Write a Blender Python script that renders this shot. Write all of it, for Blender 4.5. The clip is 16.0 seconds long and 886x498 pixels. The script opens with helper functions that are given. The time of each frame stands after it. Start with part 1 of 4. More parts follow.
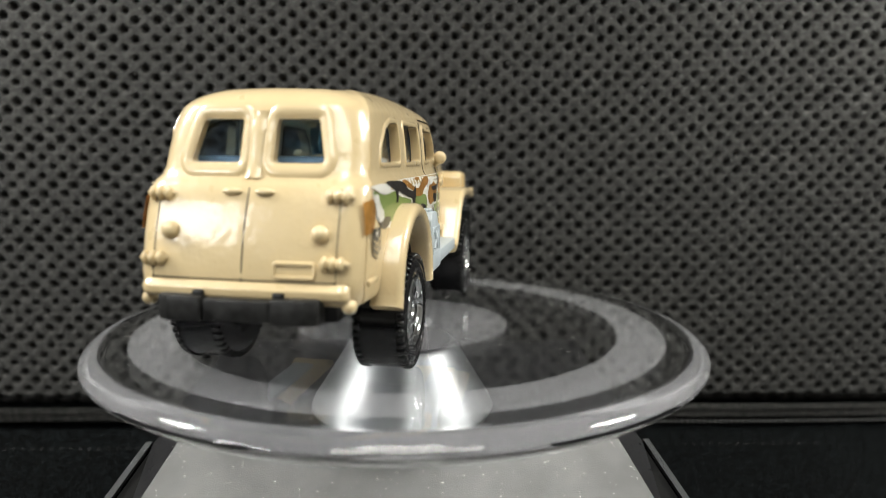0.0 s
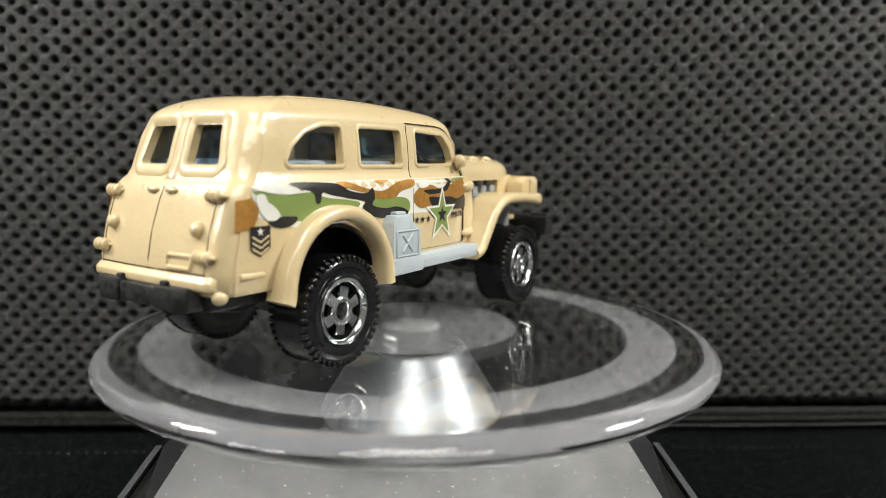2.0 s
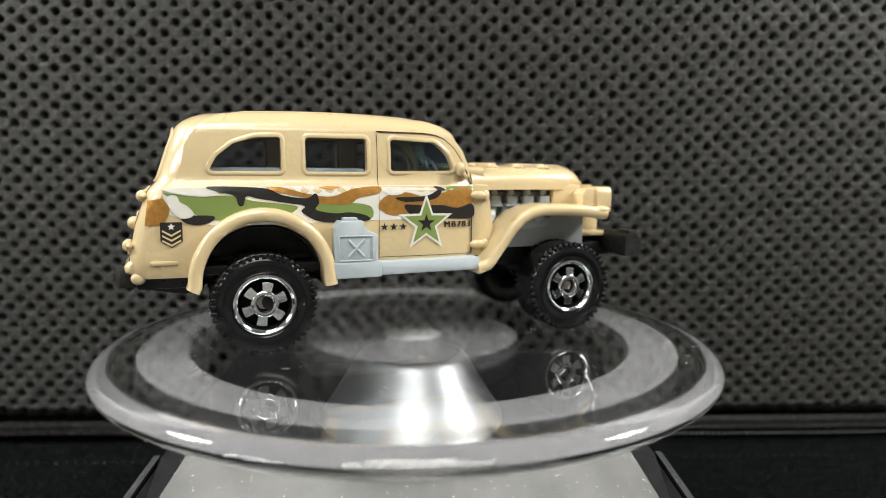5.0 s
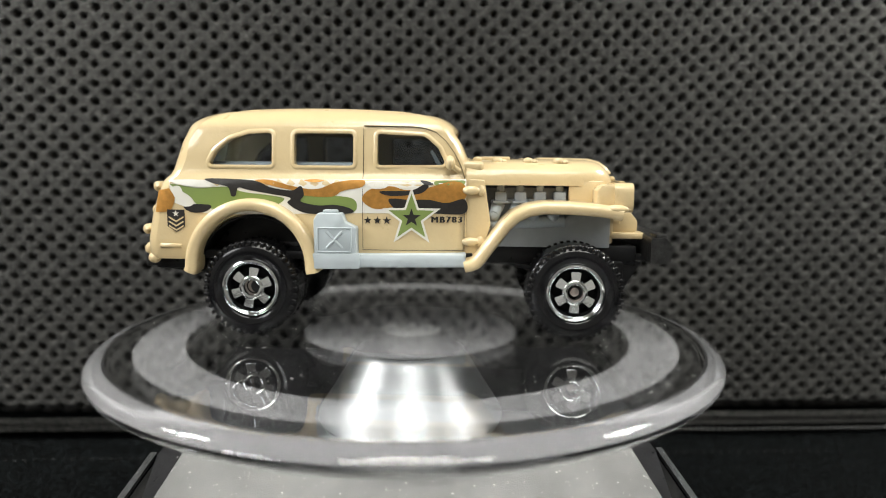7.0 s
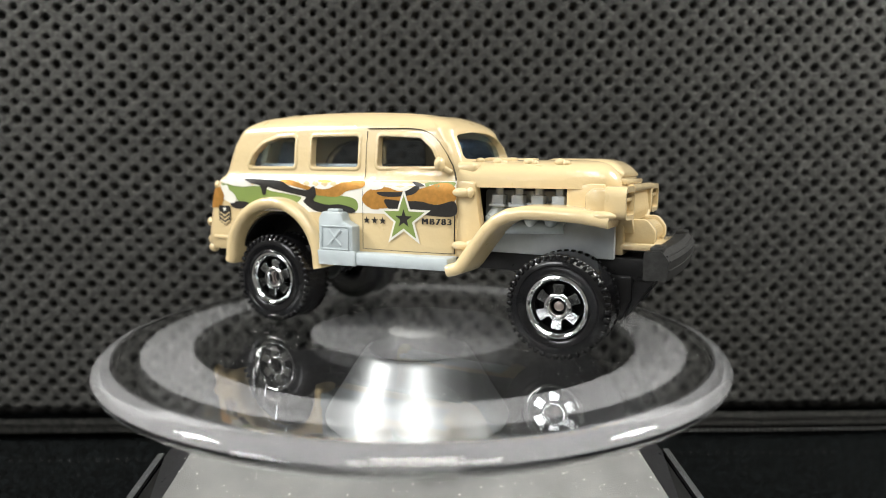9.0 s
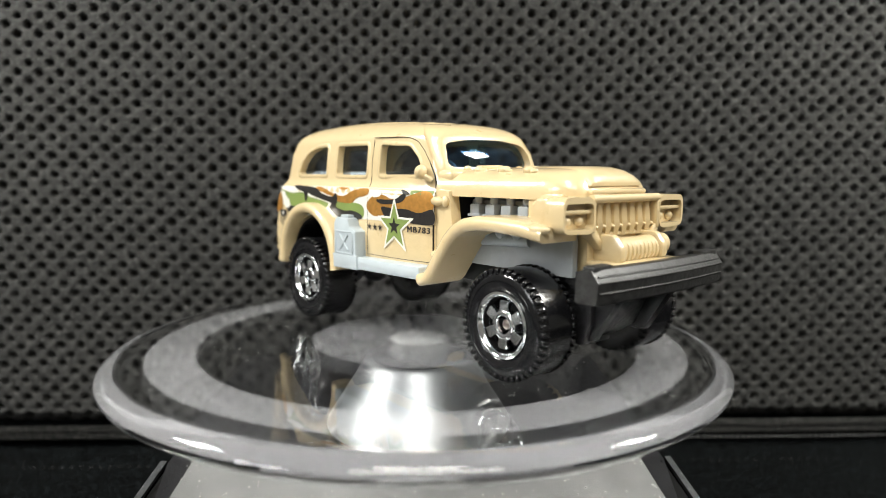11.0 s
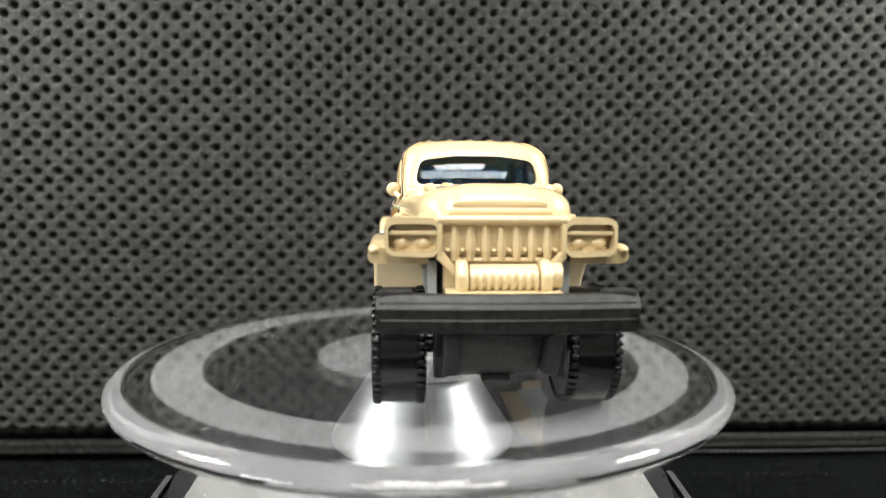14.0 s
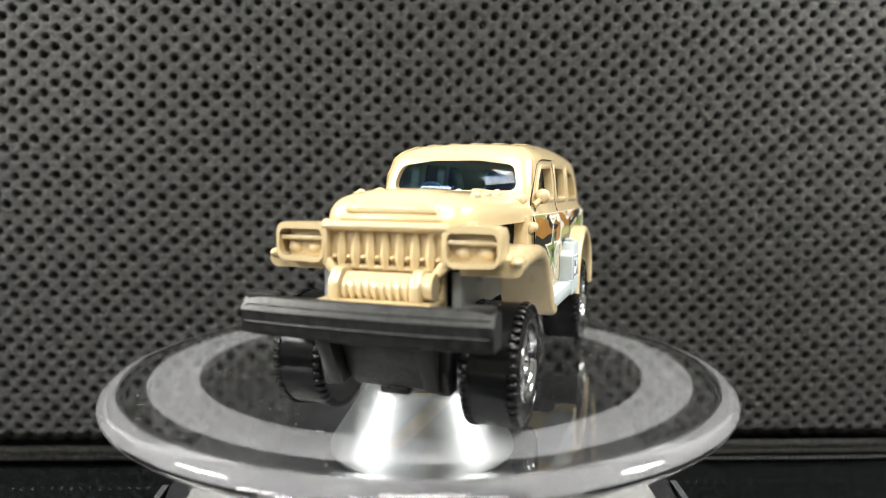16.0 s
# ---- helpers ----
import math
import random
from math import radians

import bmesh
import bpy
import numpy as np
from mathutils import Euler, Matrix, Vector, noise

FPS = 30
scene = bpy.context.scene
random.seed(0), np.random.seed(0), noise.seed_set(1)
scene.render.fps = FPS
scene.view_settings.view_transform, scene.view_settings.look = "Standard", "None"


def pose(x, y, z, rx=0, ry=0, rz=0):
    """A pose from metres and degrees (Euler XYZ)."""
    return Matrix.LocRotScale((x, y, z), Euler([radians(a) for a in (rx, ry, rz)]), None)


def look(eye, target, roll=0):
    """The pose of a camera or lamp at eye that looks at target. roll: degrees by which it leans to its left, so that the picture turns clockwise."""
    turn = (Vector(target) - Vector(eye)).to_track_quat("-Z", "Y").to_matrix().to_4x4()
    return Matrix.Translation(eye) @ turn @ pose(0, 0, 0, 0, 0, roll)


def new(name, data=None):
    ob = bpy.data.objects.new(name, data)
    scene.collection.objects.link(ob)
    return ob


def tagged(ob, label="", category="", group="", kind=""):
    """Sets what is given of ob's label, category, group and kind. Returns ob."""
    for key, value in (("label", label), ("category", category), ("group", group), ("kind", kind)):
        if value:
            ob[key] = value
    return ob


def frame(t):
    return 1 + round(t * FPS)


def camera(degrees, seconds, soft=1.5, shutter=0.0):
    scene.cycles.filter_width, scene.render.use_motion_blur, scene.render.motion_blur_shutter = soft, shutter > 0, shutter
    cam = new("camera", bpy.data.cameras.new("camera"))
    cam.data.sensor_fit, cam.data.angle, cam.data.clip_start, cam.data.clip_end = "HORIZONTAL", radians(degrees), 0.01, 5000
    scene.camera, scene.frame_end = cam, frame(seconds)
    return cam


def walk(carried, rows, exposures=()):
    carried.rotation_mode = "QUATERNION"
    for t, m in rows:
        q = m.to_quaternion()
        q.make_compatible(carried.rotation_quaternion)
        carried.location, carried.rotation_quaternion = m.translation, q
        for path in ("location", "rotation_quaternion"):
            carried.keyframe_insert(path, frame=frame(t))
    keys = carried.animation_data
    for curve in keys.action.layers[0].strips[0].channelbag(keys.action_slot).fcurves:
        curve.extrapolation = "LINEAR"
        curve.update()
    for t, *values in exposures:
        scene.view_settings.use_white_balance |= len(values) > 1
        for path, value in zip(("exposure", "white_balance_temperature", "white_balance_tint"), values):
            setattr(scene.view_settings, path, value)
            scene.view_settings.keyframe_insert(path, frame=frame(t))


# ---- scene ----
cam = camera(66.99, 16.0, soft=0.7)
cam.data.dof.use_dof, cam.data.dof.focus_distance, cam.data.dof.aperture_fstop = True, 0.085, 23.0
walk(cam, [
    (0.0, pose(0.00137, -0.09664, 0.02417, 82.090, -0.739, -2.506)),
    (0.5, pose(0.00100, -0.09731, 0.02423, 82.628, -0.692, -2.221)),
    (1.0, pose(0.00032, -0.09681, 0.02418, 82.562, -0.754, -2.331)),
    (1.5, pose(0.00032, -0.09657, 0.02421, 82.509, -0.689, -2.332)),
    (2.0, pose(0.00036, -0.09659, 0.02407, 82.426, -0.655, -2.328)),
    (2.5, pose(0.00017, -0.09661, 0.02408, 82.457, -0.602, -2.413)),
    (3.0, pose(0.00040, -0.09656, 0.02410, 82.808, -0.555, -2.349)),
    (3.5, pose(0.00032, -0.09653, 0.02424, 83.004, -0.539, -2.365)),
    (4.0, pose(0.00043, -0.09657, 0.02406, 83.184, -0.537, -2.315)),
    (6.5, pose(0.00025, -0.09533, 0.02404, 82.799, -0.445, -2.434)),
    (7.0, pose(0.00040, -0.09533, 0.02377, 82.750, -0.500, -2.438)),
    (7.5, pose(0.00080, -0.09527, 0.02368, 82.703, -0.454, -2.263)),
    (8.0, pose(-0.00012, -0.09544, 0.02380, 82.691, -0.423, -2.407)),
    (8.5, pose(-0.00010, -0.09518, 0.02379, 82.755, -0.404, -2.289)),
    (9.0, pose(-0.00015, -0.09539, 0.02383, 82.825, -0.406, -2.227)),
    (11.5, pose(-0.00013, -0.09577, 0.02435, 83.377, -0.303, -2.057)),
    (12.0, pose(-0.00029, -0.09598, 0.02442, 83.509, -0.228, -2.096)),
    (12.5, pose(-0.00056, -0.09630, 0.02447, 83.687, -0.381, -2.067)),
    (13.0, pose(-0.00055, -0.09623, 0.02461, 83.882, -0.383, -2.149)),
    (13.5, pose(-0.00074, -0.09661, 0.02507, 84.138, -0.297, -2.161)),
    (14.0, pose(-0.00084, -0.09686, 0.02486, 84.337, -0.404, -2.154)),
    (14.5, pose(-0.00098, -0.09569, 0.02513, 84.458, -0.314, -2.125)),
    (15.0, pose(-0.00131, -0.09574, 0.02469, 84.661, -0.394, -2.216)),
    (15.5, pose(-0.00073, -0.09586, 0.02494, 84.764, -0.417, -2.032)),
    (16.0, pose(-0.00076, -0.09561, 0.02513, 84.621, -0.426, -2.092)),
], exposures=[(0.0, -0.02), (4.0, -0.04), (8.5, 0.0), (11.5, 0.2), (13.0, 0.45), (14.5, 0.62), (15.0, 0.68), (16.0, 0.52)])

# heading of the turning platter and of the toy on it: seconds, degrees
TURN = [
    (0.0, 78.04),
    (0.5, 71.72),
    (1.0, 65.53),
    (1.5, 59.52),
    (2.0, 53.62),
    (2.5, 47.82),
    (3.0, 41.65),
    (3.5, 35.53),
    (4.0, 29.55),
    (6.5, 1.06),
    (7.0, -4.85),
    (7.5, -10.89),
    (8.0, -16.92),
    (8.5, -22.80),
    (9.0, -28.61),
    (11.5, -57.21),
    (12.0, -63.40),
    (12.5, -69.73),
    (13.0, -76.12),
    (13.5, -82.45),
    (14.0, -88.40),
    (14.5, -94.00),
    (15.0, -99.42),
    (15.5, -105.12),
    (16.0, -110.87),
]

# ---- light: a small tabletop set in a closed room, one lamp on each side, one above, a small low one, one on the ceiling ----
world = bpy.data.worlds.new("room_light")
scene.world = world
world.use_nodes = True
world.node_tree.nodes["Background"].inputs["Color"].default_value = (1.0, 1.0, 0.96, 1)
world.node_tree.nodes["Background"].inputs["Strength"].default_value = 0.10


def lamp(name, eye, target, sx, sy, watts, colour):
    data = bpy.data.lights.new(name, "AREA")
    data.shape, data.size, data.size_y, data.energy, data.color = "RECTANGLE", sx, sy, watts, colour
    ob = new(name, data)
    ob.matrix_world = look(eye, target)
    return ob


lamp("side_lamp", (-0.25, -0.01, 0.21), (0, 0, 0.01), 0.065, 0.065, 1.08, (0.98, 0.97, 0.90))
lamp("side_lamp", (0.25, -0.01, 0.21), (0, 0, 0.01), 0.065, 0.065, 1.08, (0.98, 0.97, 0.90))
lamp("top_lamp", (0.02, -0.42, 0.45), (0, 0, 0.01), 0.45, 0.16, 1.6, (0.98, 0.98, 0.90))
lamp("low_lamp", (-0.306, -0.258, 0.18), (0, 0, 0.015), 0.13, 0.10, 0.52, (0.97, 0.98, 0.98))
lamp("ceiling_lamp", (0.0, -0.7, 1.55), (0, -0.7, 0), 0.6, 0.6, 15.0, (0.98, 0.97, 0.90))

# ---- materials ----
MM = 0.001


def material(name, colour, rough=0.5, metal=0.0, grain=0.0, grain_size=0.4, mottle=0.0, mottle_size=4.0, coat=0.0, spec=0.5, rough_var=0.0, random=0.0):
    """Surface with colour mottling, gloss variation and relief; sizes in millimetres."""
    m = bpy.data.materials.new(name)
    m.use_nodes = True
    nt = m.node_tree
    b = nt.nodes["Principled BSDF"]
    b.inputs["Base Color"].default_value = (*colour, 1)
    b.inputs["Roughness"].default_value = rough
    b.inputs["Metallic"].default_value = metal
    b.inputs["Coat Weight"].default_value = coat
    b.inputs["Coat Roughness"].default_value = 0.10
    b.inputs["Specular IOR Level"].default_value = spec
    co = nt.nodes.new("ShaderNodeTexCoord")

    def noise_tex(size, detail=4):
        n = nt.nodes.new("ShaderNodeTexNoise")
        n.inputs["Scale"].default_value = 1000.0 / size
        n.inputs["Detail"].default_value = detail
        nt.links.new(co.outputs["Object"], n.inputs["Vector"])
        return n

    if mottle:
        n = noise_tex(mottle_size)
        r = nt.nodes.new("ShaderNodeMapRange")
        r.inputs["From Min"].default_value, r.inputs["From Max"].default_value = 0.3, 0.7
        r.inputs["To Min"].default_value, r.inputs["To Max"].default_value = 1 - mottle, 1 + mottle
        nt.links.new(n.outputs["Fac"], r.inputs["Value"])
        v = nt.nodes.new("ShaderNodeVectorMath")
        v.operation = "SCALE"
        v.inputs[0].default_value = colour
        nt.links.new(r.outputs[0], v.inputs["Scale"])
        nt.links.new(v.outputs[0], b.inputs["Base Color"])
    if rough_var:
        n = noise_tex(mottle_size * 0.37)
        r = nt.nodes.new("ShaderNodeMapRange")
        r.inputs["From Min"].default_value, r.inputs["From Max"].default_value = 0.3, 0.7
        r.inputs["To Min"].default_value, r.inputs["To Max"].default_value = max(0.02, rough - rough_var), rough + rough_var
        nt.links.new(n.outputs["Fac"], r.inputs["Value"])
        nt.links.new(r.outputs[0], b.inputs["Roughness"])
    if grain:
        n = noise_tex(grain_size, 3)
        bump = nt.nodes.new("ShaderNodeBump")
        bump.inputs["Strength"].default_value = grain
        bump.inputs["Distance"].default_value = 0.0001
        nt.links.new(n.outputs["Fac"], bump.inputs["Height"])
        nt.links.new(bump.outputs[0], b.inputs["Normal"])
        if coat:
            nt.links.new(bump.outputs[0], b.inputs["Coat Normal"])
    return m


def veil(name, colour, cover, rough=0.4, shine=0.12, through_share=0.0):
    """A thin frosted film: partly clear, partly scattering."""
    m = bpy.data.materials.new(name)
    m.use_nodes = True
    nt = m.node_tree
    nt.nodes.remove(nt.nodes["Principled BSDF"])
    clear, scatter, gloss = (nt.nodes.new("ShaderNodeBsdf" + k) for k in ("Transparent", "Diffuse", "Glossy"))
    scatter.inputs["Color"].default_value = (*colour, 1)
    gloss.inputs["Roughness"].default_value = rough
    gloss.inputs["Color"].default_value = (0.88, 0.88, 0.93, 1)
    a, b = nt.nodes.new("ShaderNodeMixShader"), nt.nodes.new("ShaderNodeMixShader")
    a.inputs[0].default_value = shine
    soft = nt.nodes.new("ShaderNodeBsdfTranslucent")
    soft.inputs["Color"].default_value = (*colour, 1)
    both = nt.nodes.new("ShaderNodeMixShader")
    both.inputs[0].default_value = through_share
    nt.links.new(scatter.outputs[0], both.inputs[1])
    nt.links.new(soft.outputs[0], both.inputs[2])
    nt.links.new(both.outputs[0], a.inputs[1])
    nt.links.new(gloss.outputs[0], a.inputs[2])
    co, n, r = nt.nodes.new("ShaderNodeTexCoord"), nt.nodes.new("ShaderNodeTexNoise"), nt.nodes.new("ShaderNodeMapRange")
    n.inputs["Scale"].default_value, n.inputs["Detail"].default_value = 160, 5
    nt.links.new(co.outputs["Object"], n.inputs["Vector"])
    nt.links.new(n.outputs["Fac"], r.inputs["Value"])
    r.inputs["From Min"].default_value, r.inputs["From Max"].default_value = 0.3, 0.7
    r.inputs["To Min"].default_value, r.inputs["To Max"].default_value = cover * 0.95, cover * 1.05
    nt.links.new(r.outputs[0], b.inputs[0])
    nt.links.new(clear.outputs[0], b.inputs[1])
    nt.links.new(a.outputs[0], b.inputs[2])
    nt.links.new(b.outputs[0], nt.nodes["Material Output"].inputs[0])
    return m


def clear_plastic(name, colour, rough=0.0, ior=1.49):
    m = material(name, colour, rough)
    b = m.node_tree.nodes["Principled BSDF"]
    b.inputs["Transmission Weight"].default_value = 1.0
    b.inputs["IOR"].default_value = ior
    return m


TAN = material("tan_enamel", (0.64, 0.50, 0.285), 0.33, grain=0.6, grain_size=0.95, mottle=0.04, mottle_size=6, coat=1.0, rough_var=0.06)
GREY = material("pale_grey_plastic", (0.42, 0.47, 0.50), 0.42, grain=0.08, grain_size=0.6, mottle=0.05, mottle_size=3)
# the grey plastic again, darkened to carry the dimness of the engine bay
ENGINE = material("dimmed_grey_plastic", (0.30, 0.33, 0.36), 0.26, grain=0.1, grain_size=0.6, mottle=0.1, mottle_size=2)
WING = material("mid_grey_plastic", (0.36, 0.385, 0.40), 0.36, grain=0.1, grain_size=0.6, mottle=0.08, mottle_size=2)
BLACK = material("black_plastic", (0.009, 0.009, 0.010), 0.36, spec=0.3, grain=0.3, grain_size=0.5, mottle=0.2, mottle_size=3, rough_var=0.1)
TYRE = material("tyre_plastic", (0.006, 0.006, 0.007), 0.17, spec=0.42, grain=0.12, grain_size=0.4, rough_var=0.08)
CHROME = material("chrome", (0.82, 0.84, 0.86), 0.10, 1.0, grain=0.12, grain_size=0.7, rough_var=0.05)
STEEL = material("rivet_steel", (0.35, 0.30, 0.28), 0.35, 1.0, grain=0.3, grain_size=0.3)
WINDOW = clear_plastic("clear_window_plastic", (0.50, 0.53, 0.56), 0.02)
# tail panes and windscreen: blue of their reflections put into the plastic's tint
TAIL_WINDOW = clear_plastic("tail_window_blue_reflection", (0.33, 0.45, 0.58), 0.02)
SCREEN = clear_plastic("screen_blue_reflection", (0.15, 0.35, 0.62), 0.02)
BOSS = veil("milky_boss", (0.6, 0.6, 0.6), 0.22)
GROOVE = material("matt_black_groove", (0.006, 0.006, 0.006), 0.75, spec=0.1, grain=0.2)
ACRYLIC = clear_plastic("clear_acrylic", (0.97, 0.98, 0.985), 0.0)
FROST = veil("frosted_ring_film", (0.74, 0.74, 0.78), 0.15, 0.4, 0.05, 0.16)
# pale scattering colour that imitates light refracted in the rim
HAZE = veil("rim_glow_film", (0.80, 0.80, 0.86), 0.02, 0.35, 0.25)
FROST_IN = veil("frosted_centre_film", (0.72, 0.72, 0.76), 0.18, 0.4, 0.05, 0.5)
ALU = material("brushed_aluminium", (0.26, 0.268, 0.28), 0.38, 1.0, grain=0.22, grain_size=0.3, rough_var=0.03)
PLATE = material("satin_silver_paint", (0.105, 0.105, 0.105), 0.60, 0.5, grain=0.2, grain_size=0.2, mottle=0.14, mottle_size=7, rough_var=0.05)
BUMPER = material("scuffed_black_plastic", (0.016, 0.016, 0.016), 0.46, spec=0.4, grain=0.5, grain_size=0.5, mottle=0.7, mottle_size=0.9, rough_var=0.12)
SPINDLE = veil("milky_spindle", (0.45, 0.45, 0.45), 0.16)
ALU_EDGE = material("polished_edge", (0.30, 0.31, 0.33), 0.2, 1.0, grain=0.2, grain_size=0.4)
DUST = material("dust", (0.42, 0.41, 0.40), 0.9)
P_WHITE = material("white_print", (0.74, 0.72, 0.66), 0.35, grain=0.1, grain_size=0.4, mottle=0.03, coat=0.3)
P_GREEN = material("green_print", (0.20, 0.27, 0.075), 0.35, grain=0.1, grain_size=0.4, mottle=0.06, coat=0.3)
P_BLACK = material("black_print", (0.018, 0.016, 0.015), 0.35, grain=0.25, grain_size=0.4, mottle=0.3, mottle_size=0.5, coat=0.3)
P_ORANGE = material("metallic_ochre_print", (0.56, 0.27, 0.06), 0.36, 0.55, grain=0.1, grain_size=0.4, mottle=0.14, mottle_size=0.7, coat=0.3)


def fabric(name, colour, spec=0.35, sheen=0.12):
    m = material(name, colour, 0.62, grain=1.0, grain_size=0.55, mottle=0.0, spec=spec)
    nt = m.node_tree
    b = nt.nodes["Principled BSDF"]
    b.inputs["Sheen Weight"].default_value = sheen
    next(x for x in nt.nodes if x.type == "BUMP").inputs["Distance"].default_value = 0.0004
    co = nt.nodes.new("ShaderNodeTexCoord")
    mp = nt.nodes.new("ShaderNodeMapping")
    mp.inputs["Scale"].default_value = (1.0, 1.0, 1.8)
    n, r = nt.nodes.new("ShaderNodeTexNoise"), nt.nodes.new("ShaderNodeValToRGB")
    n.inputs["Scale"].default_value, n.inputs["Detail"].default_value = 1500, 2.5
    nt.links.new(co.outputs["Object"], mp.inputs["Vector"])
    nt.links.new(mp.outputs[0], n.inputs["Vector"])
    nt.links.new(n.outputs["Fac"], r.inputs[0])
    # steep ramp paints glints of the fibres into the base colour
    r.color_ramp.elements[0].position, r.color_ramp.elements[1].position = 0.50, 0.60
    r.color_ramp.elements[0].color = (*(c * 0.10 for c in colour), 1)
    r.color_ramp.elements[1].color = (*(min(1, c * 9.2) for c in colour), 1)
    n.inputs["Distortion"].default_value = 1.2
    nt.links.new(r.outputs[0], b.inputs["Base Color"])
    nt.links.new(n.outputs["Fac"], next(x for x in nt.nodes if x.type == "BUMP").inputs["Height"])
    return m


MESH_CLOTH = fabric("black_spacer_mesh", (0.0058, 0.0056, 0.0053))
CLOTH = fabric("black_cloth", (0.0007, 0.0009, 0.0010), 0.05, 0.0)
TAPE = fabric("zip_tape", (0.0046, 0.0045, 0.0042), 0.2, 0.05)
ZIP = material("zip_coil", (0.06, 0.06, 0.06), 0.25, grain=0.1)
WALL = material("plain_wall_paint", (0.50, 0.49, 0.47), 0.8, grain=0.2, grain_size=8, mottle=0.05, mottle_size=200)


# ---- mesh tools, all lengths in millimetres ----
def finish(name, bm, mat, smooth=40):
    bmesh.ops.recalc_face_normals(bm, faces=bm.faces[:])
    me = bpy.data.meshes.new(name)
    bm.to_mesh(me)
    bm.free()
    me.transform(Matrix.Scale(MM, 4))
    me.materials.append(mat)
    if smooth:
        me.shade_smooth()
        me.set_sharp_from_angle(angle=radians(smooth))
    return me


def part(name, bm, mat, parent=None, label="", smooth=40):
    ob = new(name, finish(name, bm, mat, smooth))
    if parent is not None:
        ob.parent = parent
    return tagged(ob, label)


def thing(name, label, category, group="", kind=""):
    return tagged(new(name), label, category, group, kind)


def loft(rings, closed=True, bm=None, cap=True):
    bm = bm or bmesh.new()
    vs = [[bm.verts.new(p) for p in r] for r in rings]
    n = len(rings[0])
    for a, b in zip(vs, vs[1:]):
        for i in range(n if closed else n - 1):
            j = (i + 1) % n
            bm.faces.new((a[i], a[j], b[j], b[i]))
    if cap and closed:
        bm.faces.new(vs[0][::-1])
        bm.faces.new(vs[-1])
    return bm


def revolve(profile, n=64, axis="z", at=(0, 0, 0), bm=None):
    """Turns a closed profile of (radius, height) about an axis."""
    bm = bm or bmesh.new()
    rings = []
    for i in range(n):
        a = 2 * math.pi * i / n
        c, s = math.cos(a), math.sin(a)
        ring = []
        for r, h in profile:
            p = (r * c, r * s, h) if axis == "z" else (r * c, h, r * s) if axis == "y" else (h, r * c, r * s)
            ring.append(bm.verts.new([p[k] + at[k] for k in range(3)]))
        rings.append(ring)
    m = len(profile)
    for i in range(n):
        a, b = rings[i], rings[(i + 1) % n]
        for k in range(m):
            l = (k + 1) % m
            bm.faces.new((a[k], a[l], b[l], b[k]))
    bmesh.ops.remove_doubles(bm, verts=bm.verts[:], dist=1e-5)
    return bm


def prism(poly, lo, hi, axis="y", bm=None, bevel=0.0, seg=2):
    """A polygon of (u, v) pulled along an axis: y gives (x, z), x gives (y, z), z gives (x, y)."""
    own = bmesh.new()
    put = {"y": lambda u, v, w: (u, w, v), "x": lambda u, v, w: (w, u, v), "z": lambda u, v, w: (u, v, w)}[axis]
    loft([[put(u, v, w) for u, v in poly] for w in (lo, hi)], bm=own)
    if bevel:
        bmesh.ops.recalc_face_normals(own, faces=own.faces[:])
        bmesh.ops.bevel(own, geom=[e for e in own.edges if e.calc_face_angle(0) > 0.6], offset=bevel, segments=seg, profile=0.5, affect="EDGES")
    return join(own, bm)


def join(own, bm):
    if bm is None:
        return own
    me = bpy.data.meshes.new("joined")
    own.to_mesh(me)
    own.free()
    bm.from_mesh(me)
    bpy.data.meshes.remove(me)
    return bm


def box(x0, x1, y0, y1, z0, z1, bm=None, bevel=0.25, seg=2):
    return prism([(x0, y0), (x1, y0), (x1, y1), (x0, y1)], z0, z1, "z", bm, bevel, seg)


def blob(x, y, z, rx, ry, rz, bm=None, u=16, v=10):
    own = bmesh.new()
    bmesh.ops.create_uvsphere(own, u_segments=u, v_segments=v, radius=1.0)
    bmesh.ops.transform(own, matrix=Matrix.Translation((x, y, z)) @ Matrix.Diagonal((rx, ry, rz, 1)), verts=own.verts[:])
    return join(own, bm)


def rod(p, q, r, bm=None, n=12, r2=None):
    own = bmesh.new()
    p, q = Vector(p), Vector(q)
    bmesh.ops.create_cone(own, cap_ends=True, segments=n, radius1=r, radius2=r if r2 is None else r2, depth=(q - p).length)
    bmesh.ops.transform(own, matrix=Matrix.Translation((p + q) / 2) @ (q - p).to_track_quat("Z", "Y").to_matrix().to_4x4(), verts=own.verts[:])
    return join(own, bm)


def rounded(poly, r, n=5):
    """The polygon with its corners rounded."""
    out = []
    k = len(poly)
    for i in range(k):
        a, b, c = (Vector(poly[(i + d) % k]) for d in (-1, 0, 1))
        u, v = (a - b), (c - b)
        half = u.angle(v) / 2
        rad = r[i] if isinstance(r, (list, tuple)) else r
        d = min(rad / math.tan(half), u.length * 0.49, v.length * 0.49)
        p, q = b + u.normalized() * d, b + v.normalized() * d
        for j in range(n + 1):
            t = j / n
            out.append(tuple((1 - t) ** 2 * p + 2 * t * (1 - t) * b + t * t * q))
    return out


def smooth_loop(pts, n=6):
    """A closed curve through the points."""
    out, k = [], len(pts)
    for i in range(k):
        a, b, c, d = (Vector(pts[(i + j) % k]) for j in (-1, 0, 1, 2))
        for j in range(n):
            t = j / n
            out.append(tuple(0.5 * (2 * b + (c - a) * t + (2 * a - 5 * b + 4 * c - d) * t * t + (3 * b - a - 3 * c + d) * t ** 3)))
    return out


